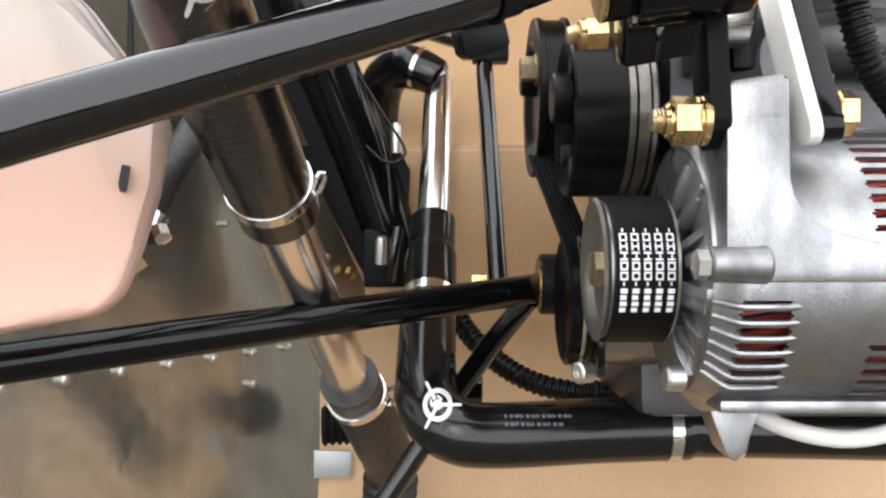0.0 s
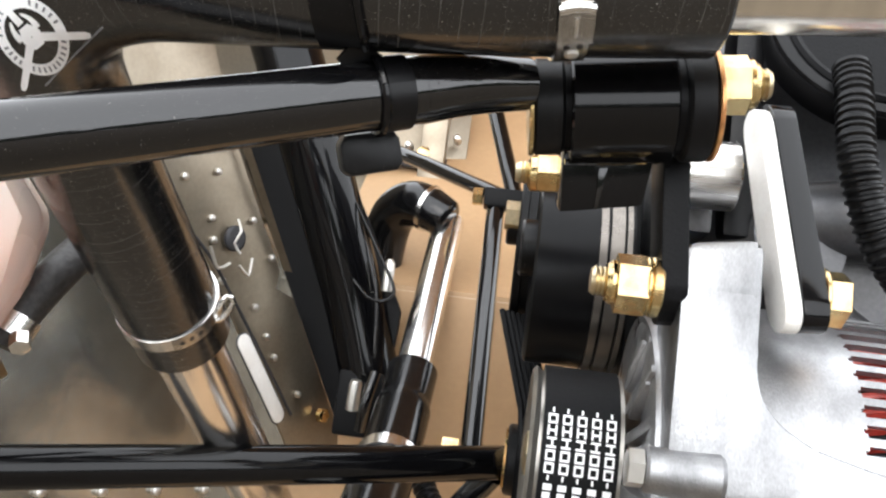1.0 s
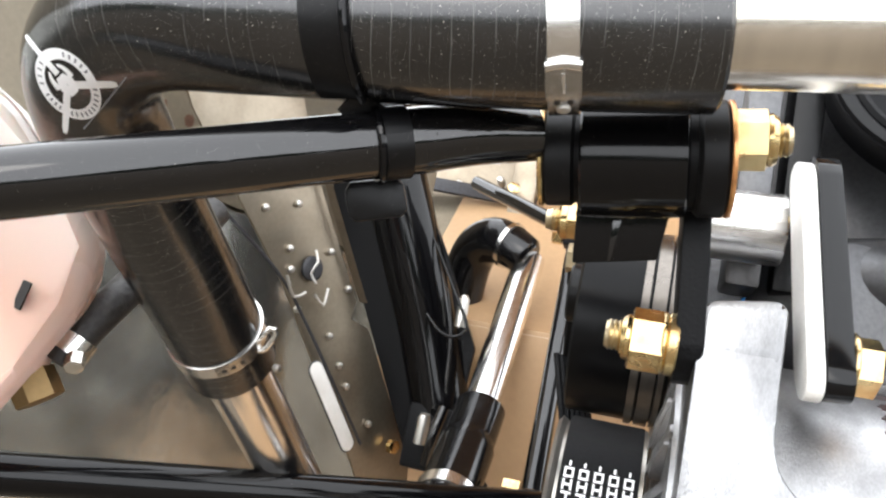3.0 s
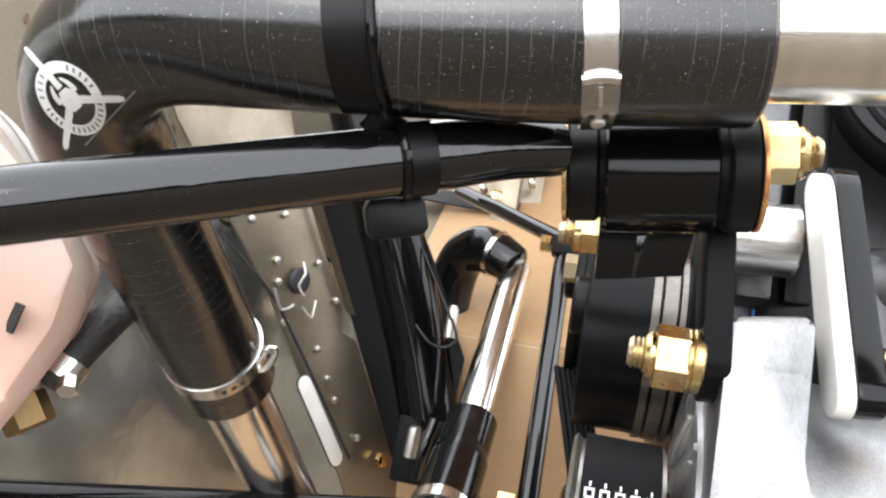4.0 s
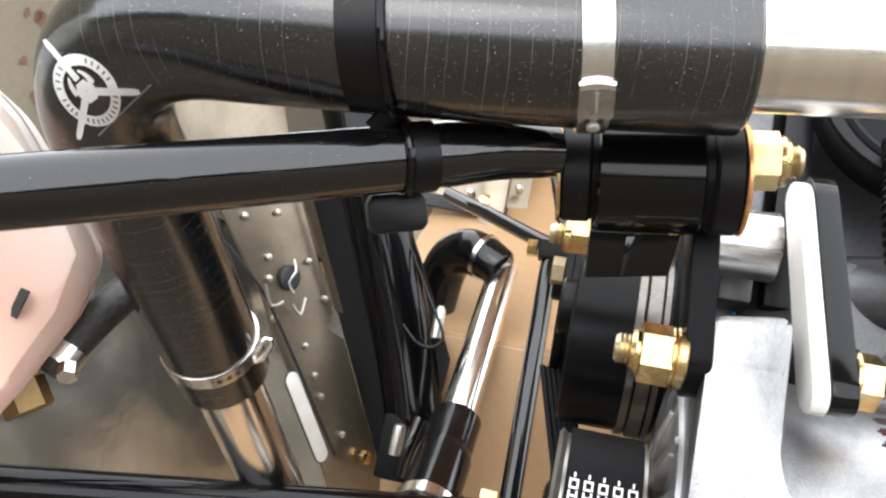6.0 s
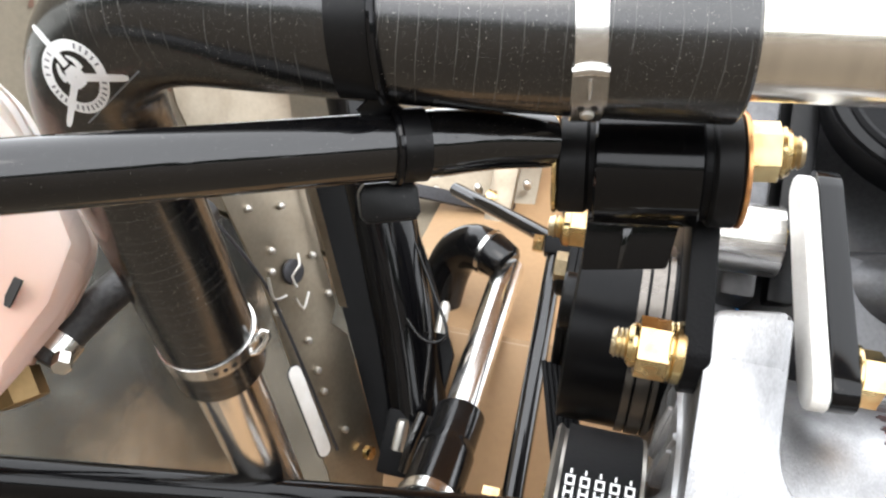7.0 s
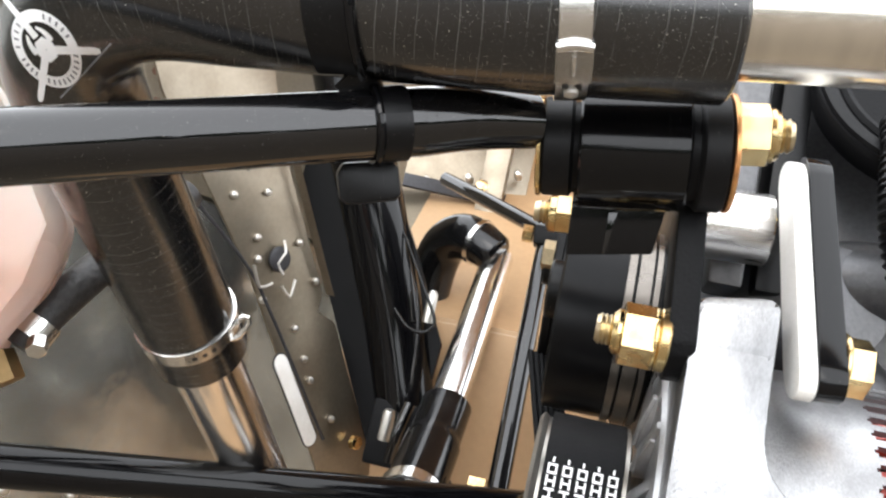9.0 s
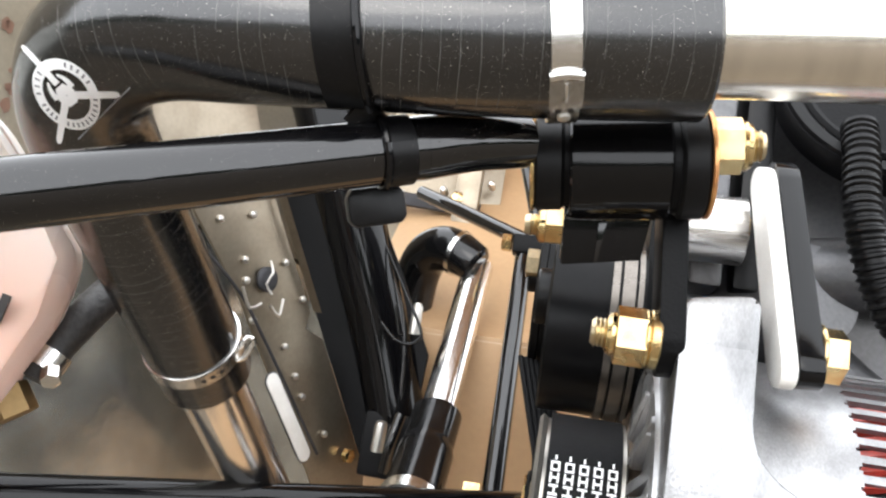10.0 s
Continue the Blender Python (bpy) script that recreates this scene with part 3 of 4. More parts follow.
part("buckle", sweep([(-0.0365, 0.566, -0.0950), (-0.0322, 0.563, -0.0925), (-0.0322, 0.568, -0.1010), (-0.0365, 0.570, -0.1060)], 0.0017, 8), STAINLESS, boot, "clamp buckle")
for k in range(3):
    part("rib", lathe((-0.0400 - 0.0008 * k, 0.641 + 0.0055 * k, -0.1755 - 0.0097 * k), (-0.1, 0.5, -1), [(-0.002, 0.0186), (0, 0.0212), (0.002, 0.0186)], 32), BOOT, boot)
tape = thing("tape_strip", (-0.10, 0.70, -0.19), "silver tape strip over a sheet edge", "tape")
part("strip", slab([(0, 0), (0.031, 0.001), (0.031, 0.022), (0, 0.023)], (-0.1070, 0.697, -0.190), (1, 0.02, 0), (0, 0, 1), 0.001, 0.0002), TAPE, tape)
duct = thing("dark_duct", (-0.09, 0.70, -0.17), "black ribbed duct behind the firewall edge", "duct")
prof2 = []
for i in range(7):
    prof2 += [(0.006 * i, 0.020), (0.006 * i + 0.003, 0.0225)]
part("duct", lathe((-0.1030, 0.722, -0.150), (1, 0.05, 0.02), prof2, 28), RUBBER, duct)

# ---- engine mount ----
lower_tube = thing("lower_mount_tube", (0.05, 0.49, -0.03), "glossy black lower engine mount tube with diagonal", "mount tube")
# Satin on this tube stands in for sky reflections blocked from above.
part("tube", sweep([(-0.300, 0.2878, -0.0599), (-0.200, 0.3528, -0.0500), (0.0590, 0.5213, -0.0243)], 0.0093, 32), SATIN, lower_tube)
part("diagonal", sweep([(0.0530, 0.5210, -0.0310), (0.0190, 0.5440, -0.0790), (-0.038, 0.545, -0.1635), (-0.076, 0.540, -0.218)], 0.0072, 24), BLACK, lower_tube)
part("foot", box((0.0044, 0.543, -0.100), (0.026, 0.558, -0.081), 0.003), BLACK, lower_tube)
bush = thing("lower_bushing", (0.06, 0.49, -0.03), "black rubber lower mount bushing", "bushing")
part("cushion", disc((0.0598, 0.5220, -0.0218), (1, 0, 0), 0.0122, 0.0189, 0.0013), RUBBER, bush)
part("washer", disc((0.0585, 0.5220, -0.0218), (1, 0, 0), 0.0013, 0.0160, 0.0003), ZINC, bush)

upper_tube = thing("upper_mount_tube", (0.04, 0.28, 0.09), "glossy black upper engine mount tube", "mount tube")
TL, TR = V((-0.107, 0.1934, 0.0257)), V((0.0135, 0.2490, 0.0766))
DIR = (TR - TL).normalized()
part("tube", sweep([TL - DIR * 0.06, TL, TR, TR + DIR * 0.012], 0.0085, 40), BLACK, upper_tube)
part("neck", sweep([TR + DIR * 0.0115, TR + DIR * 0.026, (0.0494, 0.2672, 0.0908)], lambda f: 0.0086 - 0.0014 * f, 32), BLACK, upper_tube, "tapered welded neck")

AX = V((1, 0, 0.1227)).normalized()
BC = V((0.0504, 0.2785, 0.0883))
bushing = thing("upper_bushing", BC, "black rubber engine mount bushing with yellow zinc nut", "bushing")
part("washer", disc(BC + AX * 0.0006, AX, 0.0014, 0.0134, 0.0003), ZINC, bushing, "yellow zinc washer")
part("cushion", disc(BC + AX * 0.0018, AX, 0.0084, 0.0132, 0.0009), RUBBER, bushing)
part("spacer", disc(BC + AX * 0.0098, AX, 0.0022, 0.0122, 0.0002), BLACK_ROUGH, bushing)
part("cushion", disc(BC + AX * 0.0415, AX, 0.0080, 0.0156, 0.0011), RUBBER, bushing)
part("spacer", disc(BC + AX * 0.0390, AX, 0.003, 0.0140, 0.0002), BLACK_ROUGH, bushing)
part("washer", disc(BC + AX * 0.0494, AX, 0.0013, 0.0156, 0.0003), ORANGE_ZINC, bushing, "orange rusted zinc washer")
NA = V((1, -0.05, 0.10)).normalized()
NC = BC + AX * 0.0504 + V((0, -0.004, 0.0040))
part("nut", hexagon(NC, NA, 0.0084, 0.0080, 0.82), ZINC, bushing, "yellow zinc nut")
part("nut_collar", lathe(NC + NA * 0.0082, NA, [(0, 0.0068), (0.0010, 0.0070), (0.0024, 0.0060), (0.0028, 0.0046)], 28), ZINC, bushing)
part("bolt_end", thread(NC + NA * 0.0100, NA, 0.0042, 0.0045), THREAD, bushing, "threaded bolt end")

lug = thing("mount_lug", BC + AX * 0.025, "glossy black steel engine mount lug", "mount lug")
part("sleeve", disc(BC + AX * 0.0116, AX, 0.0277, 0.0158, 0.0006, 56), SATIN, lug)
part("cheek", slab([(0.0130, -0.0290), (0.0360, -0.0275), (0.0380, -0.010), (0.0120, -0.010)], BC + V((0, 0.002, 0)), AX, (0, -0.34, 1), -0.02, 0.0008), SATIN, lug)
part("tab", slab([(0.0225, -0.0285), (0.0235, -0.0285), (0.0250, -0.0165), (0.0225, -0.0165)], BC + V((0, 0.0013, 0)), AX, (0, -0.34, 1), -0.003, 0.0004), BLACK, lug, "glossy black folded tab")
part("weld", sweep([BC + AX * 0.0125 + V((0, 0.0030, -0.0150)), BC + AX * 0.0255 + V((0, 0.0032, -0.0153)), BC + AX * 0.038 + V((0, 0.0030, -0.0150))], 0.0008, 8), BLACK, lug, "weld bead")
lowbolt = thing("lug_bolt", (0.055, 0.318, 0.072), "yellow zinc nut and bolt under the bushing", "bolt")
part("nut", hexagon((0.0560, 0.3330, 0.0850), (1, 0, 0.05), 0.0090, 0.0068, 0.2), ZINC, lowbolt)
part("collar", lathe((0.0562, 0.3330, 0.0850), (-1, 0, -0.05), [(0, 0.0062), (0.002, 0.0060), (0.003, 0.0045)], 24), ZINC, lowbolt)
part("bolt_end", thread((0.0540, 0.3330, 0.0850), (-1, 0, -0.05), 0.005, 0.0040), THREAD, lowbolt, "threaded bolt end")

# ---- alternator carrier: plates, spacer, bolt ----
plate = thing("left_carrier_plate", (0.096, 0.30, 0.04), "black textured alternator carrier plate with round end", "plate")
part("plate", slab(capsule(0.0, 0.0, 0.0, 0.062, 0.0100), (0.0945, 0.3060, 0.0455), (0, 1, 0), (-0.085, -0.10, 1), 0.0078, 0.0008), BLACK_ROUGH, plate)
cast_plate = thing("pale_carrier_plate", (0.125, 0.30, 0.04), "pale aluminium carrier plate with rounded end", "plate")
part("plate", slab(capsule(0.0, 0.0, 0.0, 0.0685, 0.0090), (0.1284, 0.3035, 0.0450), (0, 1, 0), (-0.045, 0.45, 1), 0.0050, 0.0010), WHITE, cast_plate)
black_plate = thing("right_carrier_plate", (0.135, 0.30, 0.04), "satin black carrier plate beside the pale one", "plate")
part("plate", slab(capsule(0.0, 0.0, 0.0, 0.0695, 0.0098), (0.1334, 0.3045, 0.0465), (0, 1, 0), (-0.045, 0.45, 1), 0.0075, 0.0010), SATIN, black_plate)
spacer = thing("carrier_spacer", (0.105, 0.34, 0.09), "round machined aluminium spacer between plates", "spacer")
part("cylinder", disc((0.1000, 0.3560, 0.0975), (1, 0, 0.02), 0.0275, 0.0125, 0.0006, 56), MACHINED, spacer)
far_bolt = thing("carrier_bolt", (0.14, 0.345, 0.10), "zinc bolt head on the carrier plate", "bolt")
part("head", hexagon((0.1345, 0.3420, 0.0980), (1, 0, 0.05), 0.005, 0.0068), ZINC, far_bolt)

AC = V((0.0918, 0.3035, 0.0463))
pivot = thing("alternator_bolt", AC, "yellow zinc alternator bolt and nut", "bolt")
part("nut", hexagon(AC, (-1, 0, 0), 0.0098, 0.0090, 0.52), ZINC, pivot)
part("flange", disc(AC + V((0.0004, 0, 0)), (-1, 0, 0), 0.0014, 0.0088, 0.0004), ZINC, pivot)
part("washer", disc(AC + V((0.0036, 0, 0)), (-1, 0, 0), 0.0032, 0.0090, 0.0005), ZINC, pivot)
part("collar", lathe(AC - V((0.0096, 0, 0)), (-1, 0, 0), [(0, 0.0066), (0.0012, 0.0066), (0.0026, 0.0054)], 28), ZINC, pivot)
part("bolt_end", thread(AC - V((0.0112, 0, 0)), (-1, 0, 0), 0.0055, 0.0046), THREAD, pivot, "threaded bolt end")
part("head", hexagon((0.1414, 0.3050, 0.0492), (1, 0, 0), 0.0070, 0.0082, 0.52), ZINC, pivot, "yellow zinc bolt head")
part("washer", disc((0.1404, 0.3050, 0.0492), (1, 0, 0), 0.0016, 0.0090, 0.0004), ZINC, pivot)

# ---- alternator ----
alt = thing("alternator", (0.15, 0.356, -0.075), "cast aluminium alternator with vents showing red windings", "alternator")
CY, CZ, R0 = 0.358, -0.0085, 0.0565


def smooth(a, b, x):
    t = min(1, max(0, (x - a) / (b - a)))
    return t * t * (3 - 2 * t)


def case_radius(x, t):
    """The case, drawn in at both ends."""
    return R0 + 0.0030 - 0.0075 * (1 - smooth(0.0985, 0.1090, x)) - 0.006 * smooth(0.205, 0.215, x)


bm = bmesh.new()
nx, nt = 124, 300
grid = []
for i in range(nx + 1):
    x = 0.0985 + 0.120 * i / nx
    grid.append([bm.verts.new((x, CY - case_radius(x, ((k * 360 / nt + 180) % 360) - 180) * math.cos(math.tau * k / nt), CZ + case_radius(x, ((k * 360 / nt + 180) % 360) - 180) * math.sin(math.tau * k / nt))) for k in range(nt)])


def is_slot(x, t):
    """Vents: rows of short slots round the case at both ends."""
    t = (t + 180) % 360 - 180
    near = 0.1060 < x < 0.1260 and (-46 < t < -10)
    far = 0.1545 < x < 0.1850 and not (-26 < t < 14)
    if not (near or far):
        return False
    p = (t + 360) % 6.0
    lo, hi = (0.1060, 0.1260) if near else (0.1545, 0.1850)
    off = abs(p - 3.0)
    if off > 1.5:
        return False
    end = min(x - lo, hi - x)
    return end > 0.0012 or off < 0.9


for i in range(nx):
    for k in range(nt):
        x, t = 0.0985 + 0.120 * (i + 0.5) / nx, (k + 0.5) * 360 / nt
        if not is_slot(x, t):
            bm.faces.new((grid[i][k], grid[i][(k + 1) % nt], grid[i + 1][(k + 1) % nt], grid[i + 1][k]))
loose = [v for v in bm.verts if not v.link_faces]
bmesh.ops.delete(bm, geom=loose, context="VERTS")
bmesh.ops.recalc_face_normals(bm, faces=bm.faces)
bmesh.ops.solidify(bm, geom=bm.faces[:], thickness=0.0020)
case = part("case", bm, CAST, alt, sharp=50)
stator = part("stator", lathe((0.100, CY, CZ), (1, 0, 0), [(0, 0.040), (0.002, 0.0485), (0.034, 0.0485), (0.036, 0.043), (0.046, 0.043), (0.048, 0.0485), (0.1, 0.0485), (0.102, 0.04)], 60), IRON, alt, "dark stator core")
for k in range(60):
    a = math.tau * k / 60
    for x0 in (0.104, 0.153):
        bm = sweep([(x0, CY - 0.0495 * math.cos(a), CZ + 0.0495 * math.sin(a)), (x0 + 0.012, CY - 0.0512 * math.cos(a + 0.05), CZ + 0.0512 * math.sin(a + 0.05)),
                    (x0 + 0.026, CY - 0.0495 * math.cos(a + 0.1), CZ + 0.0495 * math.sin(a + 0.1))], 0.0019, 6, step=0.006)
        if -110 < math.degrees(a if a < math.pi else a - math.tau) < 100:
            part("winding", bm, COPPER, stator)
        else:
            bm.free()
part("end_face", lathe((0.0975, CY, CZ), (1, 0, 0), [(0, 0.020), (0.0005, 0.048), (0.0025, 0.0515), (0.004, 0.0515)], 60), CAST, alt)
part("rear_cover", lathe((0.216, CY, CZ), (1, 0, 0), [(0, 0.051), (0.004, 0.051), (0.01, 0.046), (0.012, 0.03)], 60), CAST, alt)
rng_fin = random.Random(11)
for k in range(13):
    a = math.radians(-62 + 130 * (k + rng_fin.uniform(-0.3, 0.3)) / 12)
    d = V((0, -math.cos(a), math.sin(a)))
    o = V((0.0, CY, CZ))
    rr = 0.0525 - 0.006 * rng_fin.random()
    bm = slab([(0.0930 + 0.001 * (k % 2), 0.030), (0.1010, 0.030), (0.1010, rr), (0.0965 + 0.001 * (k % 3), rr), (0.0940 + 0.001 * (k % 3), rr - 0.009)], o - d.cross(V((1, 0, 0))) * 0.0012, (1, 0, 0), (d + d.cross(V((1, 0, 0))) * rng_fin.uniform(-0.12, 0.12)).normalized(), 0.0030 + 0.0034 * rng_fin.random(), 0.0008)
    part("fin", bm, CAST, alt)
flow = [(0.1000, 0.0574), (0.1030, 0.0600), (0.1205, 0.0626), (0.1232, 0.0602), (0.1232, 0.0300), (0.1236, 0.0230), (0.1258, 0.0165), (0.1310, 0.0110), (0.1400, 0.0060), (0.1560, 0.0020), (0.1800, -0.0010),
        (0.2080, -0.0020), (0.2080, -0.0120), (0.1000, -0.0120)]
part("ear", slab(flow, (0, 0.2966, 0), (1, 0, 0), (0, 0, 1), -0.034, 0.0026), CAST, alt, "cast mounting ear", 45)
part("ear_boss", lathe((0.1003, 0.3065, 0.0475), (1, 0, 0), [(0, 0.0095), (0.0008, 0.0100), (0.0208, 0.0100), (0.0216, 0.0095)], 36), CAST, alt)
part("bolt_boss", lathe((0.0945, 0.2990, -0.0055), (1, 0, 0), [(0, 0.0055), (0.0008, 0.0064), (0.012, 0.0068), (0.020, 0.0072), (0.0215, 0.0060), (0.0216, 0.0035), (0.019, 0.0033)], 36), CAST, alt)
part("case_bolt", hexagon((0.0945, 0.2990, -0.0055), (-1, 0, 0), 0.0050, 0.0055, 0.3), RIVET, alt, "silver case bolt head")
part("case_bolt", lathe((0.0925, 0.325, -0.0500), (-1, -0.1, 0), [(0, 0.005), (0.006, 0.005), (0.007, 0.004)], 20), RIVET, alt, "silver case bolt head")
part("foot_lug", slab([(0.0, 0.0), (0.024, 0.0), (0.016, -0.022), (0.012, -0.026), (0.008, -0.022)], (0.1080, 0.345, -0.062), (1, 0, 0), (0, 0, 1), -0.018, 0.0015), CAST, alt)
part("bottom_rib", box((0.105, 0.318, -0.0625), (0.225, 0.345, -0.0575), 0.0015), CAST, alt)
# rounded ribs beside the front vents, running down over the shoulder
for k in range(7):
    a = math.radians(-48 + 6 * k)
    run = []
    for x, sink in ((0.0992, 0.0006), (0.1010, 0.0003), (0.1040, 0), (0.1080, 0), (0.1130, 0), (0.1190, 0), (0.1245, 0.0004), (0.1290 + 0.0006 * (k % 2), 0.0019)):
        r = case_radius(x, 0) - sink
        run.append((x, CY - r * math.cos(a), CZ + r * math.sin(a)))
    part("vent_rib", sweep(run, 0.0015, 10), CAST, alt)
# cast foundry mark: a ring of short strokes
for k in range(7):
    a = math.tau * k / 7
    t0 = -0.20
    x, t = 0.1345 + 0.0034 * math.cos(a), t0 + 0.055 * math.sin(a)
    r = case_radius(x, math.degrees(t)) + 0.0001
    bm = bmesh.new()
    vs = []
    for dx, dt in ((-0.0011, -0.008), (0.0011, -0.008), (0.0011, 0.008), (-0.0011, 0.008)):
        c, s = math.cos(a), math.sin(a)
        X, TT = x + dx * (0.4 + 0.6 * abs(s)), t + dt * (0.4 + 0.6 * abs(c))
        vs.append(bm.verts.new((X, CY - r * math.cos(TT), CZ + r * math.sin(TT))))
    bm.faces.new(vs)
    got = bmesh.ops.extrude_face_region(bm, geom=bm.faces[:])
    bmesh.ops.translate(bm, vec=(0, -0.00025, 0), verts=[g for g in got["geom"] if isinstance(g, bmesh.types.BMVert)])
    part("foundry_mark", bm, DARK_INK, case, "dark foundry stroke")
wire = thing("alternator_wire", (0.2, 0.34, -0.08), "thick white cable under the alternator", "cable")
part("cable", sweep([(0.128, 0.352, -0.068), (0.142, 0.340, -0.0735), (0.160, 0.336, -0.0760), (0.178, 0.336, -0.0735), (0.192, 0.338, -0.067)], 0.0036, 16), WHITE_WIRE, wire)

# ---- pulleys and belt ----
PX0, PX1, PR = 0.0668, 0.0924, 0.0305
belt_pulley = thing("alternator_pulley", (0.08, CY, CZ - 0.03), "grey steel alternator pulley with flanged rims", "pulley")
part("pulley", lathe((PX0 - 0.0035, CY, CZ), (1, 0, 0), [(0.004, 0.010), (0.0042, 0.021), (0.0005, 0.0255), (0, 0.0290), (0.0012, 0.0305), (0.003, 0.0290), (PX1 - PX0 + 0.002, 0.0290), (PX1 - PX0 + 0.003, 0.0305), (PX1 - PX0 + 0.0042, 0.0305), (PX1 - PX0 + 0.005, 0.028)], 72), GREY_PULLEY, belt_pulley)
part("hub", lathe((PX0 - 0.004, CY, CZ), (1, 0, 0), [(0, 0.006), (0.001, 0.0085), (0.006, 0.0085), (0.007, 0.006)], 6), THREAD, belt_pulley, "hub nut")

UX0, UX1, UC, UR = 0.0600, 0.0985, V((0, 0.418, 0.0650)), 0.0390
big = thing("upper_pulley", (0.08, UC.y, UC.z - UR), "black ribbed water pump pulley", "pulley")
drum = part("drum", lathe((UX0, UC.y, UC.z), (1, 0, 0), [(0.006, 0.012), (0.007, 0.024), (0.001, 0.034), (0, 0.0375), (0.001, UR), (0.026, UR), (0.0262, UR + 0.0012), (0.0275, UR + 0.0012), (0.0278, UR), (0.030, UR), (0.0302, UR + 0.001), (0.0315, UR + 0.001), (0.0318, UR - 0.001), (0.0385, UR - 0.001)], 90), PULLEY, big)
for x, w in ((0.0243, 0.0030), (0.0285, 0.0052), (0.0347, 0.0022)):
    part("edge_ring", lathe((UX0 + x, UC.y, UC.z), (1, 0, 0), [(0, UR - 0.002), (0.0001, UR + 0.0013), (w, UR + 0.0013), (w + 0.0001, UR - 0.002)], 90), DARK_STEEL, drum, "bare metal ring")
part("cap", disc((UX0 - 0.006, UC.y, UC.z + 0.010), (1, 0, 0), 0.010, 0.0125, 0.001), PLASTIC, big)
for k in range(5):
    a = math.tau * k / 5
    part("web_hole", lathe((UX0 + 0.0035, UC.y - 0.0265 * math.cos(a), UC.z + 0.0265 * math.sin(a)), (-1, 0, 0), [(-0.003, 0.005), (0.0016, 0.005)], 18), SLIT, drum, "dark web hole")
idler = thing("idler_pulley", (0.052, 0.50, 0.05), "black idler pulley with a zinc bolt", "pulley")
IC = V((0.0, 0.498, 0.089))
part("disc", lathe((0.0520, IC.y, IC.z), (1, 0, 0), [(0.003, 0.012), (0.0035, 0.030), (0, 0.034), (0, 0.0455), (0.001, 0.0465), (0.004, 0.0465), (0.0045, 0.045), (0.016, 0.045), (0.0165, 0.0465), (0.019, 0.0465)], 80), PULLEY, idler)
part("hub", disc((0.046, IC.y, IC.z + 0.012), (1, 0, 0), 0.012, 0.0105, 0.001), PLASTIC, idler)
part("bolt", hexagon((0.0540, 0.488, 0.1040), (-1, 0, 0), 0.0095, 0.0078, 0.2), THREAD, idler, "zinc bolt head")
part("washer", disc((0.0560, 0.488, 0.1040), (-1, 0, 0), 0.0028, 0.0090, 0.0003), THREAD, idler)
tension = thing("crank_pulley", (0.07, 0.44, -0.07), "dark pulley disc with bright steel rim", "pulley")
TC = V((0, 0.452, -0.0275))
part("disc", lathe((0.0640, TC.y, TC.z), (1, 0, 0), [(0.004, 0.010), (0.003, 0.028), (0, 0.0325), (0.001, 0.0345), (0.006, 0.0345)], 72), PULLEY, tension)
part("rim", lathe((0.0690, TC.y, TC.z), (1, 0, 0), [(0, 0.033), (0.0006, 0.0368), (0.0024, 0.0368), (0.006, 0.0325)], 72), STEEL_RIM, tension, "bright steel rim")
part("housing", lathe((0.0760, TC.y, TC.z), (1, 0, 0), [(0, 0.030), (0.001, 0.0350), (0.040, 0.0350), (0.041, 0.03)], 60), GREY_PULLEY, tension)
part("back_plate", slab([(-0.036, -0.036), (0.030, -0.036), (0.034, -0.02), (0.032, 0.036), (-0.010, 0.038), (-0.036, 0.020)], (0.0765, TC.y, TC.z), (0, 1, 0), (0, 0, 1), 0.004, 0.0008), BLACK, tension)
for y, z, x in ((0.4270, -0.0625, 0.066), (0.4150, -0.0540, 0.107)):
    part("bolt", lathe((x + 0.008, y, z), (-1, -0.6, 0), [(0, 0.0056), (0.007, 0.0056), (0.008, 0.0046), (0.0081, 0.0030), (0.006, 0.0028)], 24), RIVET, tension, "silver socket bolt")

belt = thing("ribbed_belt", (0.078, CY, CZ - 0.03), "black ribbed drive belt with white printed bars", "belt")


def loop_points(x):
    """The belt's run, seen along the shafts: round the alternator pulley, up over the idler, back round the crank pulley."""
    pts = []
    for k in range(41):
        a = math.radians(100 - 235 * k / 40)
        pts.append((CY - (PR + 0.0006) * math.cos(a), CZ + (PR + 0.0006) * math.sin(a)))
    return pts


prof = loop_points(0)
bm = bmesh.new()
rowsv = [[bm.verts.new((x, y, z)) for x in (PX0 + 0.0006, PX0 + 0.010, PX0 + 0.019, PX1 - 0.0006)] for y, z in prof]
for r, s in zip(rowsv, rowsv[1:]):
    for i in range(3):
        bm.faces.new((r[i], r[i + 1], s[i + 1], s[i]))
bmesh.ops.recalc_face_normals(bm, faces=bm.faces)
bmesh.ops.solidify(bm, geom=bm.faces[:], thickness=0.0028)
belt_run = part("band", bm, BELT, belt)


def rib_run(a, b, x0, n=6, w=0.0036):
    """A straight run of belt, its ribs side by side."""
    a, b = V(a), V(b)
    d = (b - a).normalized()
    for i in range(n):
        off = V((i * w * 0.72, 0, -i * w * 0.1))
        yield sweep([a + off, b + off], w * 0.42, 8, step=0.02)


for bm in rib_run((0.0490, 0.470, 0.052), (0.0630, 0.4400, 0.0050), 0.05):
    part("rib", bm, BELT, belt)
for bm in rib_run((0.0630, 0.4400, 0.0050), (0.0660, 0.4250, -0.0250), 0.05):
    part("rib", bm, BELT, belt)


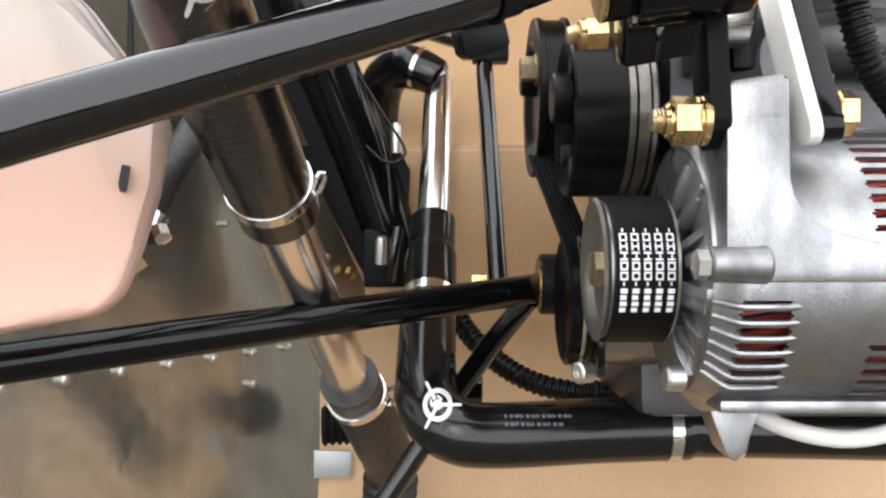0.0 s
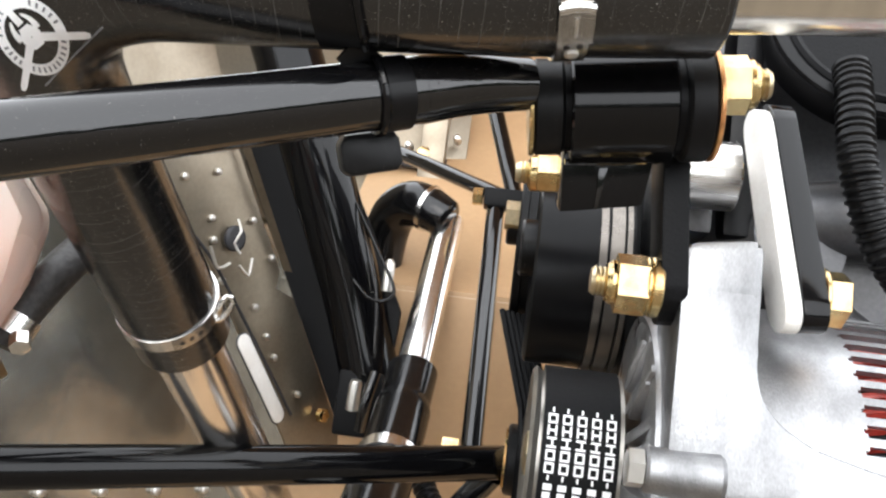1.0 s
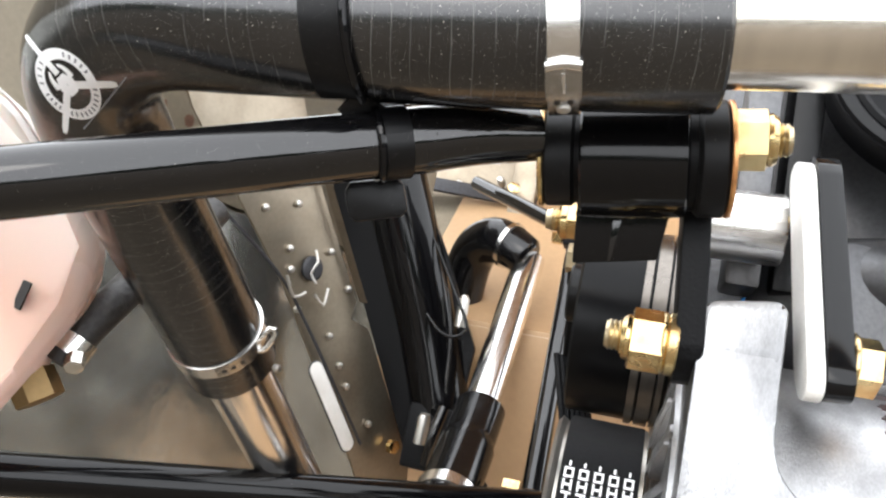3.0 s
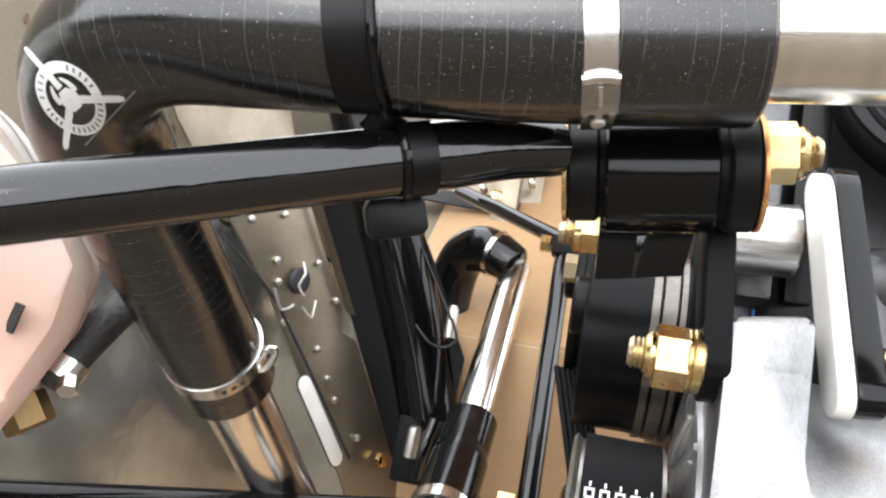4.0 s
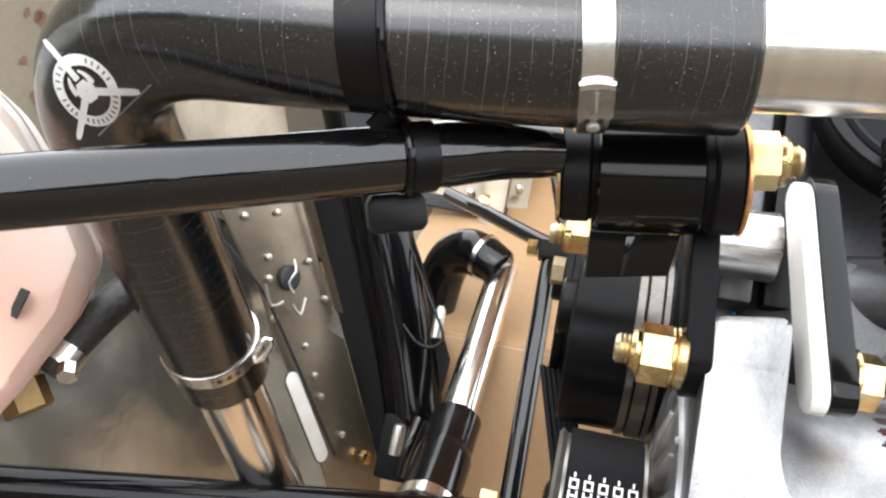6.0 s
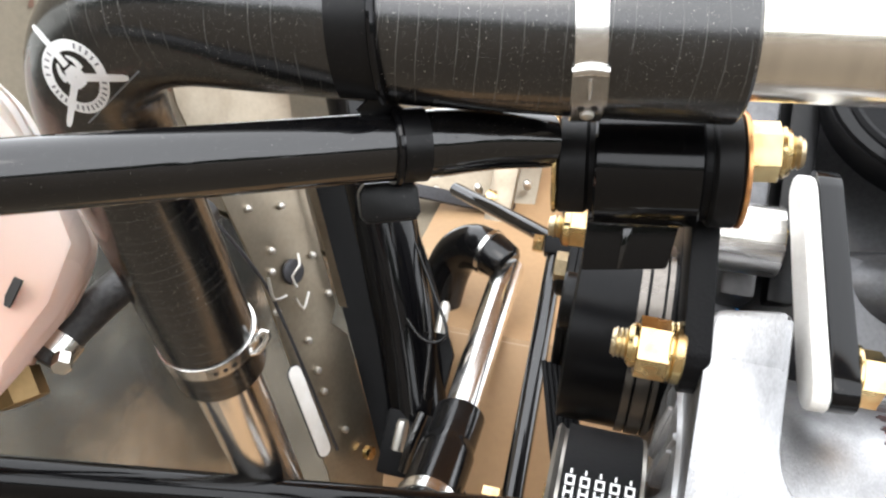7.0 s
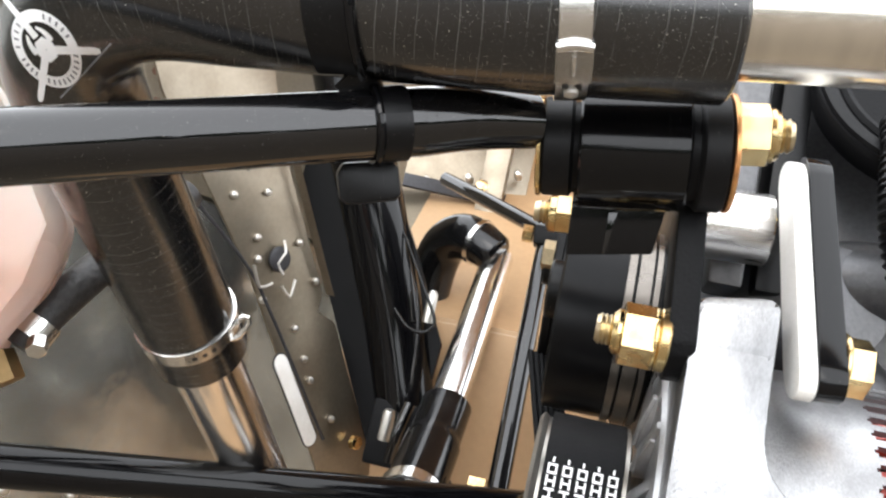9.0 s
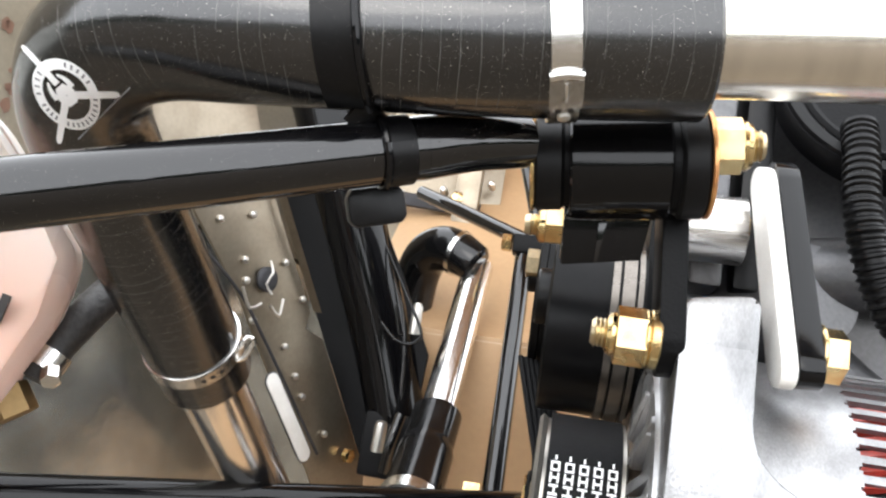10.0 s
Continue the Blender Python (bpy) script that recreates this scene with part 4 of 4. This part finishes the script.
def belt_patch(x0, x1, t0, t1):
    """A thin printed patch on the belt between two places along it, in degrees."""
    bm = bmesh.new()
    rr = PR + 0.0006 + 0.0009 + 0.0003
    n = max(1, int(abs(t1 - t0) / 3))
    rows = [[bm.verts.new((x, CY - rr * math.cos(t), CZ + rr * math.sin(t))) for x in (x0, x1)] for t in (math.radians(t0 + (t1 - t0) * k / n) for k in range(n + 1))]
    for r, s in zip(rows, rows[1:]):
        bm.faces.new((r[0], r[1], s[1], s[0]))
    return bm


def glyph_column(x, t0):
    """Plain bar shapes standing for one printed word along the belt."""
    w, h, bar = 0.0030, 6.0, 0.0006
    bm_all = bmesh.new()
    t = t0
    for kind in ("stroke", "ring", "ell", "bars", "ring", "ring", "stroke"):
        hh = 3.0 if kind == "stroke" else h
        if kind == "stroke":
            pieces = [(x + w / 2 - bar / 2, x + w / 2 + bar / 2, t, t - hh)]
        elif kind == "ring":
            pieces = [(x, x + bar, t, t - hh), (x + w - bar, x + w, t, t - hh), (x, x + w, t, t - 1.3), (x, x + w, t - hh + 1.3, t - hh)]
        elif kind == "ell":
            pieces = [(x, x + bar, t, t - hh), (x + w - bar, x + w, t, t - hh), (x, x + w, t - 2.4, t - 3.6)]
        else:
            pieces = [(x, x + w, t, t - 1.3), (x, x + w, t - hh + 1.3, t - hh), (x + w / 2, x + w / 2 + bar, t, t - hh)]
        for a, b, c, d in pieces:
            tmp = belt_patch(a, b, c, d)
            me = bpy.data.meshes.new("tmp")
            tmp.to_mesh(me)
            tmp.free()
            bm_all.from_mesh(me)
            bpy.data.meshes.remove(me)
        t -= hh + 0.9
    for k in range(4):
        t -= 0.4
        tmp = belt_patch(x + 0.0003, x + w - 0.0003 * (k % 2), t - 0.6, t - 4.2)
        me = bpy.data.meshes.new("tmp")
        tmp.to_mesh(me)
        tmp.free()
        bm_all.from_mesh(me)
        bpy.data.meshes.remove(me)
        t -= 4.4
    return bm_all


for i in range(5):
    part("print", glyph_column(PX0 + 0.0020 + 0.0046 * i, 31), WHITE_INK, belt_run, "white printed bars")

# ---- upper hose, its tube, tie and emblem ----
UPPER = [(0.0915, 0.2418, 0.1124), (0.060, 0.2398, 0.1084), (0.020, 0.2374, 0.1040), (-0.020, 0.2352, 0.1006), (-0.048, 0.2370, 0.0990), (-0.0690, 0.2460, 0.0940), (-0.0800, 0.2650, 0.0835),
         (-0.0800, 0.2950, 0.0668), (-0.0772, 0.3350, 0.0440), (-0.0745, 0.3820, 0.0175)]
upper = thing("upper_hose", (0.0, 0.24, 0.087), "black moulded coolant elbow hose with white emblem", "hose")
hose_bm = sweep(UPPER, lambda f: 0.0187 + 0.0008 * max(0.0, 1 - f * 3), 56, 0.003, chamfer=0.001)
hose_tree = BVHTree.FromBMesh(hose_bm)
part("hose", hose_bm, HOSE, upper)
up_axis = V((0.0365, 0.002, 0.0065)).normalized()

c = V((0.0560, 0.2396, 0.1080))
clamp = part("clamp", lathe(c, up_axis, [(-0.0037, 0.0190), (-0.0035, 0.0201), (0.0035, 0.0201), (0.0037, 0.0190)], 64), STAINLESS, upper, "stainless clamp band")


def around(c, ang, r, s=0.0):
    """A point at an angle round the upper hose: 0 faces out, 90 is up."""
    a = math.radians(ang)
    side = V((0, -1, 0))
    side = (side - up_axis * side.dot(up_axis)).normalized()
    top = side.cross(up_axis)
    top = top if top.z > 0 else -top
    return c + up_axis * s + r * (math.cos(a) * side + math.sin(a) * top)


def clamp_patch(a0, a1, half, r0, r1):
    bm = bmesh.new()
    n = 8
    rows = []
    for k in range(n + 1):
        a = a0 + (a1 - a0) * k / n
        rows.append([bm.verts.new(around(c, a, r1, s)) for s in (-half, -half * 0.9, half * 0.9, half)])
    for r, s in zip(rows, rows[1:]):
        for i in range(3):
            bm.faces.new((r[i], r[i + 1], s[i + 1], s[i]))
    bmesh.ops.solidify(bm, geom=bm.faces[:], thickness=r1 - r0)
    return bm


part("buckle", clamp_patch(-50, -74, 0.0040, 0.0198, 0.0214), STAINLESS, clamp, "stepped clamp buckle")
part("fold", sweep([around(c, -50, 0.0206, -0.0037), around(c, -48, 0.0209), around(c, -50, 0.0206, 0.0037)], 0.0014, 10), STAINLESS, clamp, "bright folded edge")
part("groove", sweep([around(c, -54, 0.0213), around(c, -60, 0.0215), around(c, -67, 0.0213)], 0.0006, 8), STAINLESS, clamp)
part("tongue", clamp_patch(-72, -102, 0.0035, 0.0198, 0.0206), STAINLESS, clamp)
part("rivet", lathe(around(c, -87, 0.0204), around(V(), -87, 1.0), [(0, 0.0017), (0.0008, 0.0016), (0.0013, 0.0008)], 16), RIVET, clamp)
for s in (-0.0015, 0.0015):
    part("tooth_slot", lathe(around(c, -79, 0.0205, s), around(V(), -79, 1.0), [(0, 0.0008), (0.0004, 0.0007), (0.0005, 0.0003)], 10), SLIT, clamp, "dark tooth slot")
p, d = V((-0.0754, 0.3650, 0.0272)), V((0.003, 0.049, -0.028)).normalized()
clamp2 = part("clamp", lathe(p, d, [(-0.0033, 0.0187), (-0.0031, 0.0195), (0.0031, 0.0195), (0.0033, 0.0187)], 64), STAINLESS, upper, "stainless clamp band")
dd, sa, sb = frame_of(d)
bk_at = p + V((0.0192, -0.001, 0.001))
part("buckle", sweep([bk_at + V((-0.001, -0.002, -0.002)), bk_at + V((0.0030, -0.001, 0.0045)), bk_at + V((0.0052, 0.001, 0.0030)), bk_at + V((0.0022, 0.002, -0.0030)), bk_at + V((-0.0005, 0.001, -0.0045))], 0.0012, 8), STAINLESS, clamp2, "spring clamp buckle")
out_a = V((0.28, -0.50, -0.82)).normalized()
out_a = (out_a - d * out_a.dot(d)).normalized()
out_b = d.cross(out_a).normalized()
if out_b.x < 0:
    out_b = -out_b
for k in range(3):
    a = math.radians(18 + 11 * k)
    nrm = math.cos(a) * out_a + math.sin(a) * out_b
    part("tooth", lathe(p + nrm * 0.0194, nrm, [(0, 0.0011), (0.0005, 0.0010), (0.0006, 0.0004)], 10), SLIT, clamp2, "clamp tooth slot")
bm = bmesh.new()
rows = []
for k in range(13):
    a = math.radians(8 + 46 * k / 12)
    nrm = math.cos(a) * out_a + math.sin(a) * out_b
    rows.append([bm.verts.new(p + nrm * 0.0199 + d * s) for s in (-0.0030, 0.0030)])
for r, s in zip(rows, rows[1:]):
    bm.faces.new((r[0], r[1], s[1], s[0]))
bmesh.ops.solidify(bm, geom=bm.faces[:], thickness=0.0004)
part("overlap", bm, STAINLESS, clamp2, "overlapping clamp end")

tube = thing("aluminium_pipe", (0.2, 0.245, 0.12), "brushed aluminium coolant pipe in the hose", "pipe")
part("pipe", sweep([(0.080, 0.2412, 0.1115), (0.100, 0.2408, 0.1137), (0.15, 0.2385, 0.1164), (0.26, 0.2340, 0.1222)], 0.0146, 48), BRUSHED, tube)

tie = thing("cable_tie", (0.02, 0.25, 0.085), "black nylon tie strapping hose to mount tube", "cable tie")
c2 = V((0.0036, 0.2366, 0.1025))
ring = [c2 + V((-0.0036 * math.sin(math.radians(a)), 0, 0)) + 0.0197 * (math.cos(math.radians(a)) * V((0, -1, 0)) + math.sin(math.radians(a)) * V((0, 0, 1))) for a in range(140, -100, -12)]


def strap(points, width_dir, width, thick):
    bm = bmesh.new()
    pts = spline(points, 0.0025)
    w = V(width_dir).normalized()
    rows = []
    for i, q in enumerate(pts):
        t = (pts[min(i + 1, len(pts) - 1)] - pts[max(i - 1, 0)]).normalized()
        ww = (w - t * w.dot(t)).normalized()
        rows.append([bm.verts.new(q + ww * s) for s in (-width / 2, -width * 0.4, width * 0.4, width / 2)])
    for r, s in zip(rows, rows[1:]):
        for i in range(3):
            bm.faces.new((r[i], r[i + 1], s[i + 1], s[i]))
    bmesh.ops.recalc_face_normals(bm, faces=bm.faces)
    bmesh.ops.solidify(bm, geom=bm.faces[:], thickness=thick)
    return bm


part("strap", strap(ring, (1, 0, 0.1), 0.0105, 0.0012), PLASTIC, tie)
part("strap_edge", sweep([q + V((0.0056, -0.0004, 0)) for q in ring], 0.0010, 8), SATIN, tie)
tc = TR + DIR * 0.0042
_, ta, tb2 = frame_of(DIR)
loop = [tc + 0.0093 * (math.cos(math.radians(a)) * ta + math.sin(math.radians(a)) * tb2) for a in range(0, 361, 20)]
part("loop", strap(loop, DIR, 0.0075, 0.0012), PLASTIC, tie)
part("loop_edge", sweep([q - DIR * 0.0040 for q in loop], 0.0010, 8), SATIN, tie)
hb = TR + V((-0.0004, 0.0100, -0.0108))
part("head", slab([(-0.0078, -0.0042), (-0.0062, -0.0060), (0.0062, -0.0060), (0.0078, -0.0042), (0.0078, 0.0022), (0.0062, 0.0046), (-0.0062, 0.0046), (-0.0078, 0.0022)], hb, V((1, 0.3, 0.36)), V((-0.28, -0.35, 1)), -0.0095, 0.0010), PLASTIC, tie, "square tie head")
part("tail", strap([V((0.0072, 0.2400, 0.0849)), V((0.0097, 0.2430, 0.0837)), V((0.0122, 0.2475, 0.0837)), V((0.0157, 0.2532, 0.0845))], DIR, 0.0080, 0.0013), PLASTIC, tie)


# printed emblem: a ring with three blades and a wrench head, laid on the hose
def decal(flat, origin, u, w, n, tree, lift=0.00025):
    for v in flat.verts:
        q = V(origin) + V(u) * v.co.x + V(w) * v.co.y
        hit, nor, _, _ = tree.ray_cast(q - n * 0.06, n, 0.12)
        v.co = (hit if hit else q) - n * lift
    return flat


def flat_ring(r0, r1, n=64, a0=0.0, a1=math.tau):
    bm = bmesh.new()
    rows = [[bm.verts.new((r * math.cos(a), r * math.sin(a), 0)) for r in (r0, (r0 + r1) / 2, r1)] for a in (a0 + (a1 - a0) * k / n for k in range(n + 1))]
    for r, s in zip(rows, rows[1:]):
        for i in range(2):
            bm.faces.new((r[i], r[i + 1], s[i + 1], s[i]))
    return bm


def flat_blade(angle, r0, r1, w0, w1, n=10):
    bm = bmesh.new()
    a = math.radians(angle)
    d, s = V((math.cos(a), math.sin(a), 0)), V((-math.sin(a), math.cos(a), 0))
    rows = []
    for k in range(n + 1):
        f = k / n
        w = (w0 + (w1 - w0) * f) * (1 - max(0, f - 0.93) * 6)
        rows.append([bm.verts.new(d * (r0 + (r1 - r0) * f) + s * x * w) for x in (-0.5, 0, 0.5)])
    for r, t in zip(rows, rows[1:]):
        for i in range(2):
            bm.faces.new((r[i], r[i + 1], t[i + 1], t[i]))
    return bm


def flat_jaw(a0, a1, n=10):
    """One curved jaw of a spanner head, tapering to its tip."""
    bm = bmesh.new()
    rows = []
    for k in range(n + 1):
        f = k / n
        a, mid, half = math.radians(a0 + (a1 - a0) * f), 0.0028 + 0.0026 * f, 0.0014 * (1 - 0.75 * f)
        rows.append([bm.verts.new((r * math.cos(a), r * math.sin(a), 0)) for r in (mid - half, mid, mid + half)])
    for r, t in zip(rows, rows[1:]):
        for i in range(2):
            bm.faces.new((r[i], r[i + 1], t[i + 1], t[i]))
    return bm


def emblem(owner, origin, u, w, n, tree, scale=1.0, squash=1.0):
    pieces = [("emblem_ring", flat_ring(0.0068, 0.0097), WHITE_INK)]
    for ang, inner in ((0, 0.0022), (120, 0.0034), (240, 0.0022)):
        pieces.append(("emblem_blade", flat_blade(ang, inner, 0.0158, 0.0021, 0.0017), WHITE_INK))
    pieces.append(("emblem_hub", flat_ring(0.0002, 0.0032, 6, math.radians(30), math.radians(390)), WHITE_INK))
    for a0, a1 in ((40, 100), (200, 140)):
        pieces.append(("emblem_jaw", flat_jaw(a0, a1), WHITE_INK))
    for a0 in list(range(196, 236, 10)) + list(range(250, 352, 11)) + list(range(22, 76, 12)) + list(range(132, 184, 14)):
        pieces.append(("emblem_bar", flat_ring(0.0076, 0.0090, 3, math.radians(a0), math.radians(a0 + 4)), DARK_INK))
    for name, bm, m in pieces:
        for v in bm.verts:
            v.co = V((v.co.x * scale * squash, v.co.y * scale, 0))
        part(name, decal(bm, origin, u, w, n, tree, 0.0002 if m is WHITE_INK else 0.00032), m, owner, "white printed emblem" if m is WHITE_INK else "dark printed bar")


view = V((-0.5659, 0.7810, 0.2641))
emblem(upper, V((-0.0699, 0.2393, 0.0789)), V((0.8204, 0.1144, 0.1507)), V((-0.4740, -0.2642, 0.8577)), view, hose_tree)
view2 = V((0, 0.98, -0.18)).normalized()
emblem(lower, V((-0.0030, 0.4700, -0.0870)), V((1, 0, 0)), V((1, 0, 0)).cross(view2), view2, lower_tree, 0.95, 0.9)
for r in range(2):
    for k in range(13 - 2 * r):
        bm = flat_blade(0, 0, 0.0016 + 0.0006 * ((k * 7 + r) % 3), 0.0020, 0.0020, 2)
        part("print_bar", decal(bm, V((0.034 + 0.0030 * k, 0.465, -0.0925 - 0.0045 * r)), V((1, 0, 0)), V((1, 0, 0)).cross(view2), view2, lower_tree, 0.0002), PRINT, lower, "grey printed bar")
part("print_line", sweep([hose_tree.ray_cast(q - view * 0.06, view, 0.12)[0] for q in (V((-0.0505, 0.235, 0.0814)), V((-0.0549, 0.235, 0.0734)), V((-0.0593, 0.235, 0.0656)))], 0.00022, 6, 0.001), DARK_INK, upper, "thin grey scribed line")

# ---- coolant bottle ----
bottle = thing("coolant_bottle", (-0.2, 0.36, -0.045), "milky plastic coolant bottle holding pink coolant", "bottle")
OUT = [(145, 0), (222, 105), (300, 216), (282, 330), (248, 440), (215, 525), (170, 560), (0, 592), (-220, 600), (-330, 520), (-330, 40), (-240, -60), (60, -60)]


def ring_at(y0, inset):
    """The bottle's outline: its lower wall leans away, its shoulder comes forward again."""
    pts = []
    for a, b in OUT:
        k = (441 - b) / 1487
        y = 0.305 / (1 - 0.55 * min(k, 0.12)) - 0.25 * max(0, k - 0.12)
        pts.append(V(((a - 784) / 1487 * y, y, k * y)))
    mid = sum(pts, V()) / len(pts)
    return [V((mid.x + (q.x - mid.x) * (1 - inset), q.y + y0, mid.z + (q.z - mid.z) * (1 - inset))) for q in pts]


bm = bmesh.new()
levels = [[bm.verts.new(q) for q in ring_at(y, i)] for y, i in ((-0.003, 0.05), (0.001, 0.0), (0.005, 0.0), (0.030, 0.38))]
for r, s in zip(levels, levels[1:]):
    for k in range(len(r)):
        bm.faces.new((r[k], r[(k + 1) % len(r)], s[(k + 1) % len(s)], s[k]))
bm.faces.new(levels[0])
bm.faces.new(levels[-1])
bmesh.ops.bevel(bm, geom=bm.edges[:], offset=0.0035, segments=3, affect="EDGES", profile=0.5)
bottle_tree = BVHTree.FromBMesh(bm)
body = part("body", bm, MILKY, bottle, sharp=30)
for x, z in ((-0.378, 0.084), (-0.4243, 0.1163)):
    at, face, _, _ = bottle_tree.ray_cast(V((0, 0, 0)), V((x, 1, z)).normalized(), 0.6)
    face = face if face.y < 0 else -face
    lean = V((0.22, 0, 1)) - face * V((0.22, 0, 1)).dot(face)
    across = lean.cross(face)
    part("level_mark", slab([(-0.0015, -0.0048), (0.0015, -0.0048), (0.0015, 0.0048), (-0.0015, 0.0048)], at + face * 0.0018, across, lean, 0.0010, 0.0), SLIT, bottle, "black moulded level mark")
outlet = thing("bottle_outlet", (-0.142, 0.36, -0.02), "brass bottle outlet with braided hose and clamp", "fitting")
part("nipple", lathe((-0.136, 0.333, 0.0040), (0.5, 0.2, -0.75), [(-0.01, 0.012), (0.004, 0.012), (0.008, 0.009), (0.010, 0.007)], 28), MILKY, outlet, "milky spout")
part("fitting", hexagon((-0.131, 0.336, -0.0010), (0.5, 0.2, -0.75), 0.012, 0.0088, 0.2), BRASS, outlet, "brass hexagon")
part("clamp", lathe((-0.121, 0.342, 0.0115), (0.25, 0.3, 0.9), [(-0.004, 0.0078), (-0.0037, 0.0086), (0.0037, 0.0086), (0.004, 0.0078)], 28), STAINLESS, outlet, "steel clamp band")
part("screw", hexagon((-0.113, 0.335, 0.0080), (0.4, -0.5, -0.6), 0.006, 0.0036), STAINLESS, outlet, "clamp screw")
part("hose", sweep([(-0.123, 0.340, 0.004), (-0.120, 0.344, 0.016), (-0.114, 0.356, 0.036), (-0.109, 0.374, 0.056), (-0.106, 0.395, 0.082)], 0.0072, 20), BRAID, outlet, "black braided hose")

# ---- harness and engine castings behind ----


def conduit(points, r, pitch=0.0042):
    pts = spline(points, pitch / 4)
    n = len(pts)
    return sweep(points, lambda f: r * (1.0 if int(f * n) % 4 < 2 else 0.86), 20, pitch / 4)


loom = thing("wiring_conduit", (0.17, 0.37, 0.03), "black corrugated wiring conduit", "conduit")
part("conduit", conduit([(0.1621, 0.345, 0.1393), (0.1618, 0.34, 0.1264), (0.1615, 0.335, 0.1048), (0.1658, 0.335, 0.0858), (0.1731, 0.338, 0.0719), (0.1906, 0.345, 0.054)], 0.0064, 0.0030), PLASTIC, loom)
loom2 = thing("lower_conduit", (0.08, 0.55, -0.11), "black corrugated conduit under the pulleys", "conduit")
part("conduit", conduit([(0.000, 0.620, -0.030), (0.020, 0.595, -0.062), (0.050, 0.570, -0.085), (0.085, 0.555, -0.094), (0.130, 0.545, -0.090), (0.185, 0.53, -0.075)], 0.0078, 0.005), PLASTIC, loom2)
block = thing("engine_block", (0.2, 0.5, -0.1), "grey cast engine block behind the alternator", "engine")
part("block", box((0.1020, 0.440, -0.090), (0.42, 0.600, 0.060), 0.012), GREY_CAST, block)
part("head", box((0.1060, 0.400, 0.040), (0.42, 0.600, 0.190), 0.014), GREY_CAST, block)
part("rear_plate", slab([(-0.05, -0.06), (0.07, -0.06), (0.08, 0.03), (0.04, 0.10), (-0.03, 0.10)], (0.101, 0.46, 0.05), (0, 1, 0), (0, 0, 1), 0.008, 0.002), BLACK_ROUGH, block, "black rear plate")
part("port", lathe((0.150, 0.404, 0.080), (0.3, -1, 0.1), [(0, 0.030), (0.012, 0.028), (0.022, 0.022), (0.030, 0.020)], 40), GREY_CAST, block, "cast boss")
part("runner", sweep([(0.150, 0.396, 0.092), (0.19, 0.385, 0.094), (0.26, 0.385, 0.090)], 0.016, 28), GREY_CAST, block, "cast runner")
part("runner", sweep([(0.165, 0.392, 0.058), (0.185, 0.382, 0.040), (0.23, 0.380, 0.02)], 0.014, 28), GREY_CAST, block, "cast runner")
cover = thing("throttle_cover", (0.17, 0.34, 0.12), "round black plastic cover ring on the engine", "cover")
part("ring", lathe((0.190, 0.372, 0.165), (-0.15, -1, 0.35), [(0, 0.048), (0.002, 0.052), (0.010, 0.052), (0.012, 0.0505), (0.012, 0.047)], 64), BLACK_ROUGH, cover)
part("lip", lathe((0.190, 0.372, 0.165), (-0.15, -1, 0.35), [(0.0121, 0.0500), (0.0140, 0.0495), (0.0145, 0.0465), (0.0122, 0.0455)], 64), PLASTIC, cover, "glossy raised lip")
part("bowl", lathe((0.190, 0.372, 0.165), (-0.15, -1, 0.35), [(0.0128, 0.0440), (0.0140, 0.0425), (0.0126, 0.0400), (0.0123, 0.0200)], 64), BLACK_ROUGH, cover)
stay = thing("engine_stay", (0.13, 0.36, 0.12), "dark upright engine stay bar", "bracket")
part("bar", box((0.1285, 0.372, 0.08), (0.1400, 0.395, 0.19), 0.002), PLASTIC, stay)
part("pillar", box((0.112, 0.372, 0.08), (0.1245, 0.395, 0.19), 0.002), GREY_CAST, stay)
blue = thing("blue_wire", (0.118, 0.36, 0.07), "thin blue wire by the spacer", "wire")
part("wire", sweep([(0.121, 0.385, 0.078), (0.121, 0.384, 0.068)], 0.0007, 8), BLUE, blue)
